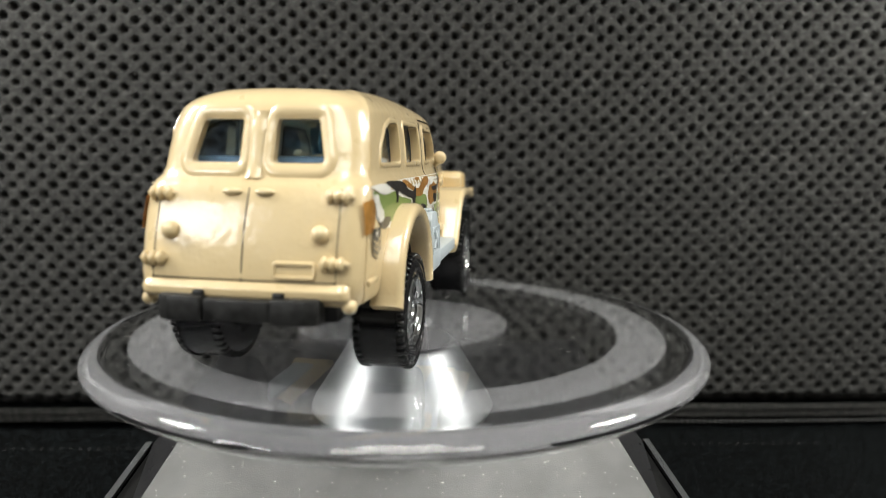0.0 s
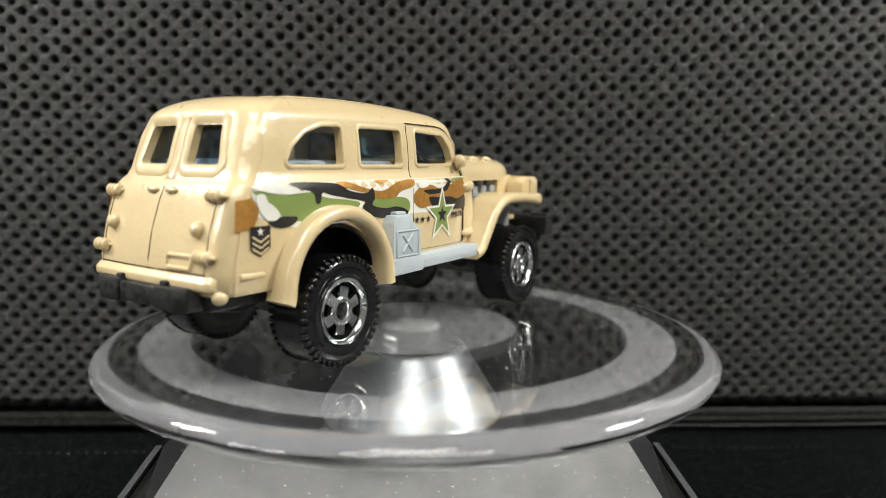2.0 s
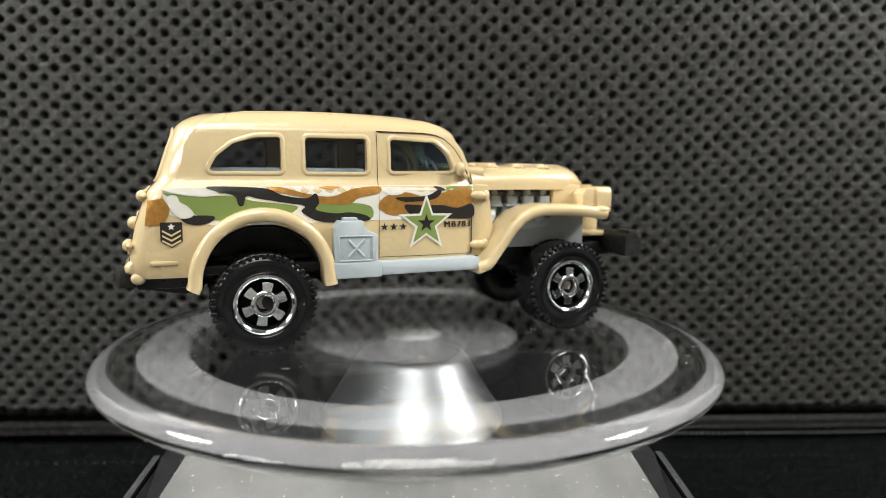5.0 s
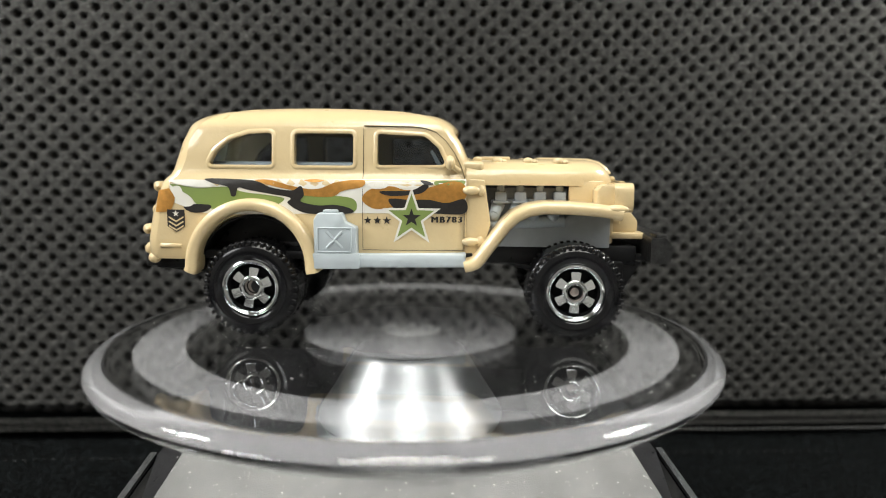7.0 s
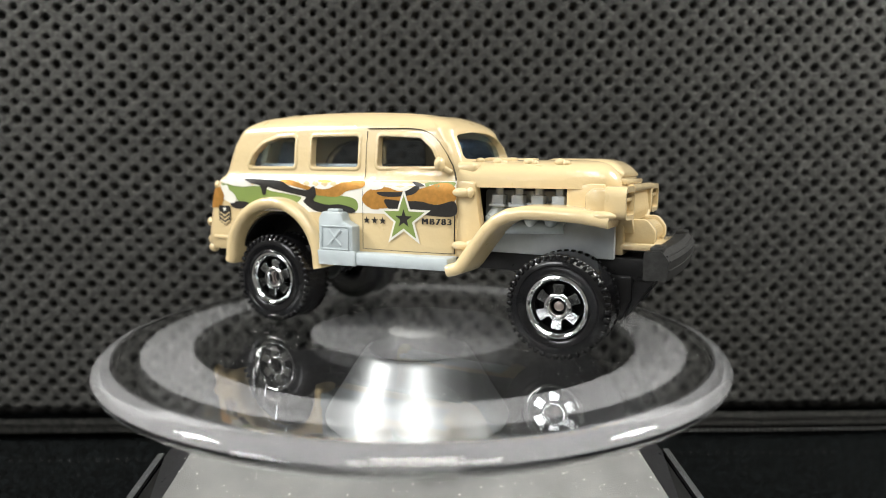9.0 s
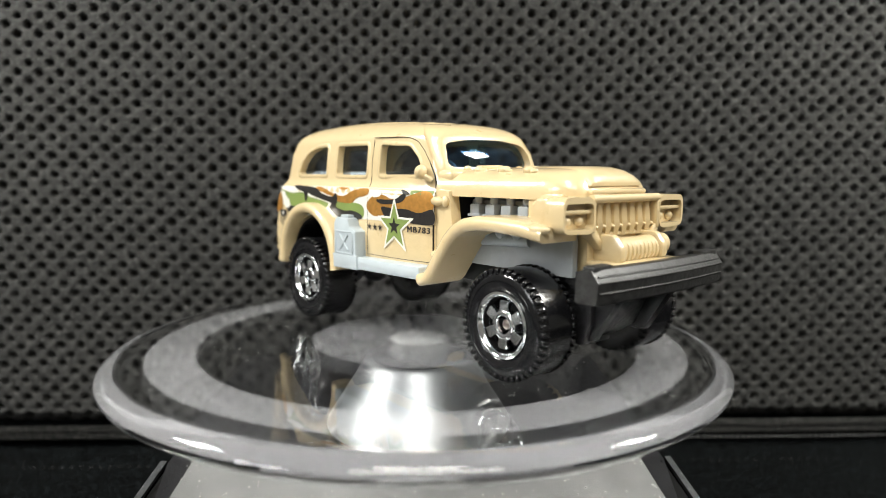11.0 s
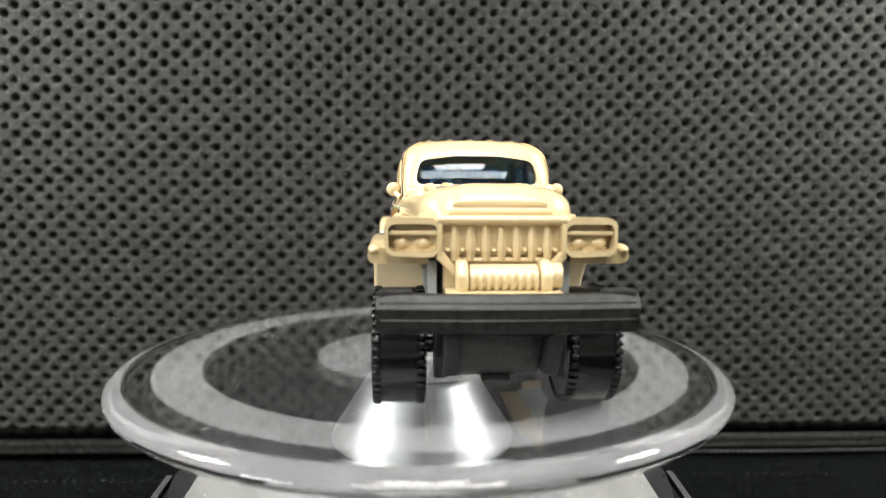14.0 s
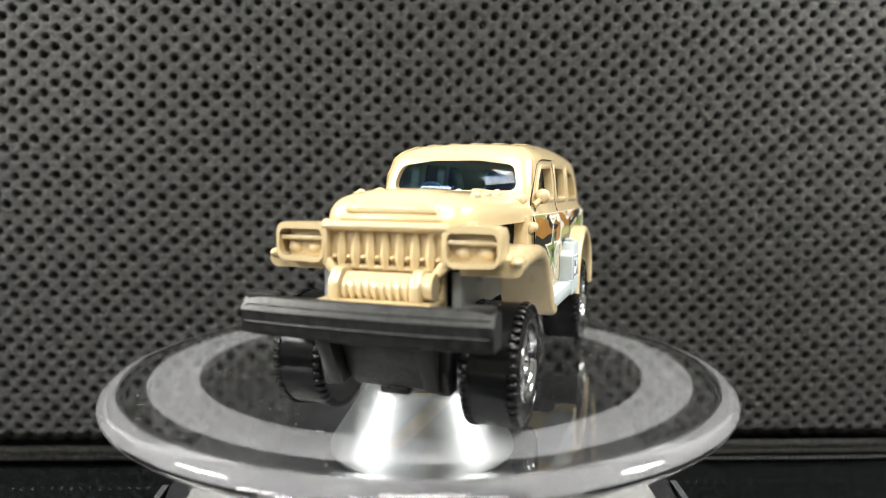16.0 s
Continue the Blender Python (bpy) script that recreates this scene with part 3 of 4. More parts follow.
def hood(truck):
    stations = [(7.2, 10.4, 24.5), (9, 10.0, 24.5), (13, 9.5, 24.55), (18, 9.0, 24.6), (22, 8.6, 24.6), (24.2, 8.3, 24.55), (25.2, 8.0, 24.4), (26.1, 7.6, 24.1), (26.8, 7.1, 23.6), (27.3, 6.5, 22.95), (27.65, 5.9, 22.2), (27.8, 5.3, 21.5)]
    rings = []
    for x, w, zt in stations:
        r = []
        for a in np.linspace(0, math.pi, 33):
            c, sn = math.cos(a), math.sin(a)
            r.append((x, w * math.copysign(abs(c) ** 0.55, c), 20.9 + (zt - 20.9) * abs(sn) ** 0.62))
        rings.append(r)
    hd = part("hood", loft(rings), TAN, truck, "tan hood with rivets and low centre bulge")
    # raised nose panel and front lip
    rings = []
    for x, w, zt in ((16, 2.5, 24.45), (18, 4.6, 24.85), (22, 5.2, 24.8), (24.8, 5.2, 24.75), (26.2, 5.1, 24.4), (27.1, 5.0, 23.8), (27.7, 4.9, 23.0)):
        rings.append([(x, w * math.copysign(abs(math.cos(a)) ** 0.5, math.cos(a)), 22.5 + (zt - 22.5) * math.sin(a) ** 0.5) for a in np.linspace(0, math.pi, 21)])
    part("hood_bulge", loft(rings), TAN, hd)
    part("nose_lip", box(26.8, 28.3, -5.4, 5.4, 21.5, 22.2, bevel=0.3), TAN, hd)
    for s in (1, -1):
        for x in (11.5, 15.8, 20.0):
            part("hood_rivet", blob(x + 0.9, s * 6.8, 24.1, 0.55, 0.5, 0.4, blob(x, s * 6.8, 24.2, 0.75, 0.55, 0.55, None, 12, 8), 10, 8), TAN, hd)
        part("hinge_bar", box(9.0, 13.4, s * 4.6 - 0.4, s * 4.6 + 0.4, 24.3, 24.85, bevel=0.2), TAN, hd)
        part("hood_side", box(21.4, 26.2, s * 7.6 - 0.8, s * 7.6 + 0.8, 18.4, 21.6, bevel=0.25), TAN, hd)
        part("cowl_side", prism(rounded([(6.9, 11.0), (9.4, 11.0), (10.6, 15.6), (9.7, 21.6), (6.9, 21.8)], 0.3), s * 8.6, s * 10.35, "y", bevel=0.2), TAN, truck)
        for z in (20.2, 13.2):
            part("door_hinge", blob(7.9, s * 10.75, z, 1.25, 0.5, 0.62, None, 12, 8), TAN, truck)
            part("hinge_cap", blob(9.2, s * 10.55, z, 0.6, 0.45, 0.75, None, 10, 8), TAN, truck)
        bm = blob(5.0, s * 11.15, 23.9, 0.7, 0.98, 0.98)
        rod((6.2, s * 10.2, 22.8), (5.2, s * 11.0, 23.5), 0.4, bm)
        part("door_mirror", bm, TAN, truck)
    part("scuttle", box(5.2, 9.6, -9.6, 9.6, 22.6, 24.2, bevel=0.6, seg=3), TAN, truck)
    for y in np.linspace(-6.2, 6.2, 6):
        part("cowl_rivet", blob(8.7, y, 24.4, 0.7, 0.42, 0.42, None, 10, 6), TAN, hd)


def engine(truck):
    part("firewall", box(8.0, 9.2, -8.6, 8.6, 11.0, 22.0), BLACK, truck)
    part("engine_block", box(9.4, 22.0, -6.2, 6.2, 12.0, 20.6, bevel=0.5), ENGINE, truck, "pale grey engine block")
    for s in (1, -1):
        part("valve_cover", box(10.6, 21.2, s * 6.0 - 1.1, s * 6.0 + 1.1, 18.2, 19.0, bevel=0.3), ENGINE, truck)
        for i in range(4):
            x = 12.0 + i * 2.75
            bm = box(x - 0.85, x + 0.85, s * 7.2 - 0.9, s * 7.2 + 0.9, 18.6, 20.0, bevel=0.25)
            rod((x, s * 7.2, 19.8), (x, s * 7.2, 20.8), 0.55, bm)
            part("injector", bm, ENGINE, truck)
            bm = rod((x - 0.2, s * 6.6, 18.2), (x - 0.9, s * 7.9, 16.7), 0.95, None, 16, 0.8)
            blob(x - 0.9, s * 7.9, 16.7, 0.85, 0.6, 0.85, bm)
            part("exhaust_port", bm, GREY, truck)
            part("injector_flange", box(x - 1.1, x + 1.1, s * 7.3 - 0.95, s * 7.3 + 0.95, 18.35, 18.75, bevel=0.12), ENGINE, truck)
        bm = rod((10.0, s * 7.2, 15.4), (21.0, s * 7.2, 15.9), 0.85, None, 14)
        part("exhaust_pipe", bm, GREY, truck, "pale blue-grey exhaust pipe")
        part("inner_wing", prism([(8.8, 12.2), (27.4, 12.2), (27.4, 16.8), (21.5, 16.8), (20.5, 15.4), (9.6, 15.4)], s * 7.0 - 0.5, s * 7.0 + 0.5, "y", bevel=0.15), WING, truck, "pale grey inner wing panel")


def grille(truck):
    g = part("grille_panel", box(26.0, 28.4, -11.0, 11.0, 17.4, 21.1, bevel=0.4), TAN, truck, "tan headlamp panel behind the brush guard")
    for s in (1, -1):
        pod = part("lamp_pod", prism(rounded([(24.6, 18.0), (27.6, 17.6), (27.6, 21.2), (25.4, 21.2), (24.6, 20.4)], 0.5), s * 7.8, s * 11.6, "y", bevel=0.35), TAN, truck)
        for y in (8.0, 10.2):
            part("headlamp", blob(28.3, s * y, 18.75, 0.6, 0.85, 0.62), TAN, pod)
        # lamp guard: rounded hoop with one crossbar
        outer = rounded([(s * 6.45, 17.3), (s * 11.9, 17.5), (s * 11.9, 21.4), (s * 6.45, 21.4)][::s], 1.2)
        inner = rounded([(s * 6.6, 17.85), (s * 11.5, 17.95), (s * 11.5, 20.7), (s * 6.6, 20.7)][::s], 0.75)
        bm = bmesh.new()
        loops = [[(27.0, *p) for p in outer], [(29.1, *p) for p in outer], [(29.5, p[0] * 0.995, p[1]) for p in scaled(outer, 0.0)], [(29.5, *p) for p in inner], [(27.0, *p) for p in inner]]
        loft(loops + [loops[0]], bm=bm, cap=False)
        part("lamp_guard", bm, TAN, truck)
        part("guard_crossbar", box(28.5, 29.2, s * 9.0 - 2.5, s * 9.0 + 2.5, 19.55, 20.02, bevel=0.15), TAN, truck)
    part("guard_top_rail", rod((29.05, -6.6, 21.1), (29.05, 6.6, 21.1), 0.5), TAN, truck)
    part("guard_low_rail", rod((28.5, -4.8, 17.0), (28.5, 4.8, 17.0), 0.3), TAN, truck)
    part("grille_back", box(27.2, 28.2, -6.2, 6.2, 16.6, 21.2, bevel=0.2), TAN, truck)
    for i in range(7):
        # slim fins, thickest in the middle, with a rounded stud low down
        y = (i - 3) * 1.58
        rings = []
        for z, h, d in ((21.0, 0.2, 0.25), (20.4, 0.3, 0.45), (19.4, 0.42, 0.6), (18.6, 0.46, 0.7), (18.2, 0.5, 0.8), (17.8, 0.44, 0.7), (16.9, 0.36, 0.5)):
            rings.append([(28.2, y - h, z), (28.5 + d * 0.6, y - h, z), (28.6 + d, y, z), (28.5 + d * 0.6, y + h, z), (28.2, y + h, z)])
        part("grille_bar", loft(rings), TAN, truck)
    for i in range(8):
        part("grille_stud", blob(28.5, (i - 3.5) * 1.58, 18.0, 0.75, 0.34, 0.26, None, 10, 6), TAN, truck)
    for s in (1, -1):
        part("guard_post", box(28.2, 29.45, s * 6.35 - 0.3, s * 6.35 + 0.3, 17.4, 21.2, bevel=0.2), TAN, truck)
        # slanting stay from the lamp guard down to the winch
        part("guard_stay", prism([(s * 6.7, 17.9), (s * 6.7, 17.2), (s * 4.9, 15.4), (s * 4.4, 15.4), (s * 4.4, 16.0), (s * 5.9, 17.9)][::s], 28.0, 29.3, "x", bevel=0.15), TAN, truck)


def winch(truck):
    wn = part("winch_mount", box(27.4, 33.0, -5.9, 5.9, 13.3, 14.2, bevel=0.3), TAN, truck, "tan winch mounting plate")
    part("winch_back", box(26.6, 28.2, -5.9, 5.9, 12.6, 17.0, bevel=0.3), TAN, wn)
    part("winch_drum", rod((30.0, -3.4, 15.4), (30.0, 3.4, 15.4), 1.35, None, 28), TAN, wn)
    for i in range(9):
        y = -3.2 + i * 0.8
        part("cable_turn", revolve([(1.2, -0.3), (1.5, -0.18), (1.5, 0.18), (1.2, 0.3)], 24, "y", (30.05, y, 15.15)), TAN, wn)
    for s in (1, -1):
        part("winch_cheek", prism(rounded([(27.8, 14.0), (31.9, 14.0), (31.9, 15.8), (30.8, 17.2), (27.8, 17.2)], 1.1), s * 4.2 - 0.6, s * 4.2 + 0.6, "y", bevel=0.35), TAN, wn)
    part("winch_motor", rod((30.2, 4.6, 15.6), (30.2, 5.8, 15.6), 1.3, None, 20), TAN, wn)


def chassis(truck):
    part("frame_rail", box(-35.5, 31.5, -6.3, 6.3, 9.6, 12.4, bevel=0.3), BLACK, truck, "black plastic chassis")
    part("floor_pan", box(-31, 8.2, -10.6, 10.6, 10.4, 11.6, bevel=0.2), BLACK, truck)
    for x, n in ((-21.4, "rear_axle"), (22.6, "front_axle")):
        bm = rod((x, -12.0, 6.8), (x, 12.0, 6.8), 0.9, None, 14)
        blob(x, 0, 6.8, 2.2, 2.4, 2.0, bm)
        part(n, bm, BLACK, truck)
        for s in (1, -1):
            part("axle_bracket", prism(rounded([(x - 4.5, 10.0), (x - 1.2, 5.6), (x + 1.2, 5.6), (x + 4.5, 10.0)], 0.6), s * 4.4 - 0.7, s * 4.4 + 0.7, "y", bevel=0.2), BLACK, truck)
            part("link_arm", rod((x + (9 if x < 0 else -9), s * 5.4, 10.0), (x, s * 5.4, 7.0), 0.6), BLACK, truck)
    # front bumper with grooves and bevelled ends
    prof = rounded([(32.5, 10.7), (35.1, 10.7), (35.35, 13.1), (34.4, 14.4), (32.5, 14.2)], 0.35)
    rings = []
    for y in np.linspace(-12.6, 12.6, 25):
        f = 0.94 if abs(y) > 12.0 else 1.0
        sweep = -0.004 * y * y
        rings.append([(x + sweep, y, 12.5 + (z - 12.5) * f) for x, z in prof])
    bp = part("front_bumper", loft(rings), BUMPER, truck, "scuffed black plastic bumper")
    for s in (1, -1):
        part("bumper_pad", box(32.5, 34.0, s * 10.8 - 1.6, s * 10.8 + 1.6, 13.9, 14.7, bevel=0.2), BUMPER, bp)
        part("tow_lug", box(31.6, 33.4, s * 5.0 - 0.5, s * 5.0 + 0.5, 10.2, 11.2, bevel=0.2), BLACK, bp)
    for x0, z0 in ((34.95, 13.65), (35.3, 13.1), (35.22, 12.0)):
        rings = [[(x0 - 0.004 * y * y + 0.13 * math.cos(q), y, z0 + 0.13 * math.sin(q)) for q in np.linspace(0, 2 * math.pi, 7)[:-1]] for y in np.linspace(-12.2, 12.2, 13)]
        part("bumper_ridge", loft(rings), BUMPER, bp)
    part("skid_plate", prism([(22.0, 4.2), (26.0, 4.2), (28.0, 5.6), (30.0, 9.6), (23.0, 9.8)], -4.4, 4.4, "y", bevel=0.3), BUMPER, truck, "scuffed black skid plate")
    part("skid_lip", box(24.6, 26.4, -1.6, 1.6, 3.6, 4.4, bevel=0.2), BLACK, truck)
    for s in (1, -1):
        part("spring_hanger", prism(rounded([(26.2, 4.6), (28.6, 4.6), (29.6, 7.2), (29.6, 10.2), (26.2, 10.2)], 0.4), s * 6.1 - 0.7, s * 6.1 + 0.7, "y", bevel=0.2), BLACK, truck)
        part("hanger_step", box(27.6, 29.4, s * 6.1 - 0.45, s * 6.1 + 0.45, 6.6, 7.2, bevel=0.15), BLACK, truck)
    for s in (1, -1):
        part("bumper_bracket", prism([(27.0, 5.2), (29.2, 5.0), (32.4, 10.0), (27.0, 10.2)], s * 5.2 - 0.8, s * 5.2 + 0.8, "y", bevel=0.2), BLACK, truck)
    # rear bumper: two end blocks and a set-back middle under two small lugs
    for s in (1, -1):
        out = rounded([(-36.6, s * 3.3), (-39.5, s * 3.3), (-39.5, s * 6.6), (-38.9, s * 7.8), (-36.6, s * 7.8)][::s], 0.35)
        rb = part("rear_bumper_end", prism(out, 8.75, 11.2, "z", bevel=0.25), BUMPER, truck, "scuffed black plastic rear bumper end")
        part("bumper_lug", box(-38.9, -37.0, s * 3.9 - 0.55, s * 3.9 + 0.55, 11.1, 11.65, bevel=0.2), BUMPER, rb)
    part("rear_bumper_middle", box(-39.25, -36.8, -3.25, 3.25, 8.85, 10.95, bevel=0.2), BUMPER, truck, "scuffed black plastic rear bumper middle")
    part("hanger_plate", prism([(-36.5, 9.2), (-30.0, 9.4), (-29.0, 8.0), (-31.5, 7.4), (-35.5, 8.2)], -6.8, 6.8, "y", bevel=0.2), BLACK, truck)
    part("tail_cross_member", box(-37.0, -29.0, -9.0, 9.0, 8.6, 11.0, bevel=0.4), BLACK, truck)


def running_gear(truck):
    for s in (1, -1):
        part("running_board", prism(rounded([(-13.4, 9.7), (7.2, 10.0), (7.3, 11.7), (-13.4, 11.5)], 0.25), s * 9.8, s * 13.3, "y", bevel=0.2), GREY, truck, "pale grey plastic running board")
        part("board_step", prism(rounded([(-13.6, 9.55), (-6.95, 9.65), (-6.95, 11.75), (-13.6, 11.65)], 0.2), s * 12.9, s * 13.5, "y", bevel=0.12), GREY, truck)
        poly = rounded([(-13.2, 11.4), (-7.4, 11.4), (-7.4, 15.2), (-8.9, 15.9), (-9.4, 17.1), (-12.6, 17.1), (-13.2, 16.2)], 0.35)
        can = part("jerry_can", prism(poly, s * 11.2, s * 13.4, "y", bevel=0.3), GREY, truck, "pale grey jerry can with an embossed cross")
        for a, b in (((-11.4, 12.4), (-9.3, 14.6)), ((-11.4, 14.6), (-9.3, 12.4))):
            part("embossed_strip", rod((a[0], s * 13.4, a[1]), (b[0], s * 13.4, b[1]), 0.2), GREY, can)
        for x0, x1, z0, z1 in ((-12.6, -8.1, 11.8, 12.0), (-12.6, -8.1, 15.0, 15.2), (-12.7, -12.5, 11.8, 15.2), (-8.2, -8.0, 11.8, 15.2)):
            part("embossed_edge", box(x0, x1, s * 13.4 - 0.15, s * 13.4 + 0.15, z0, z1, bevel=0.06, seg=1), GREY, can)
        part("can_cap", box(-12.0, -10.0, s * 12.3 - 0.6, s * 12.3 + 0.6, 17.0, 17.5, bevel=0.2), GREY, can)


def tail_gear(truck):
    """Doors, hinges, handles and lamps on the tail."""
    def on(y, z, out=0.0):
        return tail_x(y, z) - out
    for y in (0.0, -9.0, 9.0):
        g = 0.06 if y == 0 else 0.035
        z0, z1 = 12.4, 21.0
        bm = loft([[(on(y, z, 0.02) + dx, y + dy, z) for dx, dy in ((-0.02, -g), (-0.02, g), (0.2, g), (0.2, -g))] for z in np.linspace(z0, z1, 8)])
        part("door_gap", bm, BLACK, truck)
    prof = rounded([(-36.8, 12.5), (-37.95, 12.4), (-38.5, 11.8), (-38.45, 11.0), (-37.4, 10.5), (-36.8, 10.5)], 0.45)
    part("tail_sill", loft([[(x + 0.5 * (y / 11.5) ** 2 + (0.5 if abs(y) > 9.9 else 0), y, 11.4 + (z - 11.4) * (0.8 if abs(y) > 9.9 else 1)) for x, z in prof] for y in np.linspace(-10.2, 10.2, 41)]), TAN, truck, smooth=60)
    for s in (1, -1):
        for z in (20.3, 14.3):
            bm = blob(on(s * 8.9, z, 0.1), s * 8.9, z, 0.6, 1.5, 0.5)
            for dy in (-0.75, 0.05, 0.8):
                blob(on(s * 8.9, z, 0.35), s * 8.8 + dy, z, 0.62, 0.36, 0.72, bm)
            part("tail_door_hinge", bm, TAN, truck)
        part("tail_lamp", blob(on(s * 7.4, 16.9, 0.1), s * 7.4, 16.9, 0.85, 0.85, 0.85), TAN, truck)
        part("tail_handle", blob(on(s * 1.6, 20.6, 0.1), s * 1.6, 20.6, 0.42, 1.0, 0.38), TAN, truck)
        part("foot", blob(-36.6, s * 10.0, 10.3, 0.9, 0.75, 0.8), TAN, truck)
        part("quarter_step", box(-35.2, -32.0, s * 11.3 - 0.3, s * 11.3 + 0.3, 11.9, 12.5, bevel=0.25), TAN, truck)
    rings = [[(on(0, z, o), y, z) for y, o in ((-1.0, -0.15), (-0.75, 0.2), (-0.3, 0.32), (0.3, 0.32), (0.75, 0.2), (1.0, -0.15))] for z in np.linspace(21.9, 28.3, 12)]
    part("tail_mullion", loft(rings), TAN, truck, smooth=60)
    bm = loft([[(on(y, 12.55, 0.02) + dx, y, 12.55 + dz) for dx, dz in ((-0.02, -0.05), (-0.02, 0.05), (0.2, 0.05), (0.2, -0.05))] for y in np.linspace(-9.0, 9.0, 12)])
    part("door_gap", bm, BLACK, truck)
    loops = [rounded([(-7.0, 13.0), (-3.2, 13.0), (-3.2, 14.2), (-7.0, 14.2)], 0.3)]
    bm = loft([[(on(y, z, o), y, z) for y, z in scaled(loops[0], d)] for d, o in ((-0.15, -0.1), (-0.1, 0.22), (0.1, 0.25), (0.3, -0.1))], cap=False)
    part("plate_holder", bm, TAN, truck)


def interior(truck):
    part("cabin_floor", box(-13, 6.5, -9.8, 9.8, 12.2, 13.2), GREY, truck)
    part("load_bench", box(-31.0, -8.0, -9.0, 9.0, 17.6, 23.85, bevel=0.5), GREY, truck, "pale grey moulded interior")
    for x in (-2.5,):
        for s in (1, -1):
            part("seat_back", prism(rounded([(x - 1.4, 13), (x + 0.6, 13), (x + 0.2, 23.3), (x - 1.3, 23.3)], 0.5), s * 4.6 - 3.0, s * 4.6 + 3.0, "y", bevel=0.4), GREY, truck)
    part("dashboard", box(4.4, 6.6, -9.2, 9.2, 20.0, 23.0, bevel=0.5), GREY, truck)
    wheel = revolve([(1.5, -0.18), (1.85, -0.18), (1.85, 0.18), (1.5, 0.18)], 24, "x")
    rod((-0.1, -1.6, 0), (-0.1, 1.6, 0), 0.2, wheel)
    bmesh.ops.transform(wheel, matrix=Matrix.Translation((3.0, -4.6, 24.0)) @ Matrix.Rotation(radians(-30), 4, "Y"), verts=wheel.verts[:])
    part("steering_wheel", wheel, GREY, truck)
    # clear moulded windows just inside the holes
    def pane(name, bm):
        ob = part(name, bm, WINDOW, truck, "faintly blue clear plastic window")
        ob.visible_shadow = False
        return ob
    rows_w = []
    for z in np.linspace(24.0, 29.0, 9):
        f = float(np.interp(z, [24.3, 26.5, 28.2, 29.2], [7.9, 7.0, 6.0, 5.0])) - 0.75
        rows_w.append([(f - 1.2 * (y / 9) ** 2 - 0.045 * (z - 26.2) ** 2, y, z) for y in np.linspace(-9.0, 9.0, 17)])
    bm = bmesh.new()
    fr = [[bm.verts.new(p) for p in r] for r in rows_w]
    bk = [[bm.verts.new((p[0] - 0.5, p[1], p[2])) for p in r] for r in rows_w]
    for g in (fr, bk):
        for a, b in zip(g, g[1:]):
            for i in range(16):
                bm.faces.new((a[i], a[i + 1], b[i + 1], b[i]))
    rim_f = fr[0] + [r[-1] for r in fr[1:]] + fr[-1][-2::-1] + [r[0] for r in fr[-2:0:-1]]
    rim_b = bk[0] + [r[-1] for r in bk[1:]] + bk[-1][-2::-1] + [r[0] for r in bk[-2:0:-1]]
    for i in range(len(rim_f)):
        j = (i + 1) % len(rim_f)
        bm.faces.new((rim_f[i], rim_f[j], rim_b[j], rim_b[i]))
    pane("windscreen", bm).data.materials[0] = SCREEN
    for m in (1, -1):
        poly = scaled(W_TAIL if m > 0 else mirrored(W_TAIL), 0.3)
        pane("tail_window", loft([[(tail_x(y, z) + d, y, z) for y, z in poly] for d in (0.9, 1.3)])).data.materials[0] = TAIL_WINDOW
        for w in (W_REAR, W_MID, W_DOOR):
            pane("side_window", loft([[(x, m * (half_width(x, z) - d), z) for x, z in scaled(w, 0.3)] for d in (1.15, 1.5)]))


LUG = {k: finish("tread_lug", prism([(k * 1.95, 6.0), (k * 2.86, 5.8), (k * 2.86, 6.4), (k * 2.6, 6.58), (k * 1.95, 6.58)], -0.25, 0.25, "x", bevel=0.07, seg=1), TYRE) for k in (1, -1)}


def hub_lug(s):
    """A chrome tooth of the hub, widening outwards, with bevelled flanks."""
    rings = []
    for y, r0, r1, h0, h1 in ((0.9, 1.45, 2.95, 0.62, 0.80), (1.9, 1.45, 2.92, 0.60, 0.77), (2.3, 1.45, 2.88, 0.60, 0.75), (2.45, 1.5, 2.78, 0.54, 0.67)):
        rings.append([(r0, s * y, -h0), (r1 - 0.16, s * y, -h1), (r1, s * y, -h1 + 0.2), (r1, s * y, h1 - 0.2), (r1 - 0.16, s * y, h1), (r0, s * y, h0)])
    return finish("hub_lug", loft(rings), CHROME)


HUB_LUG = {s: hub_lug(s) for s in (1, -1)}


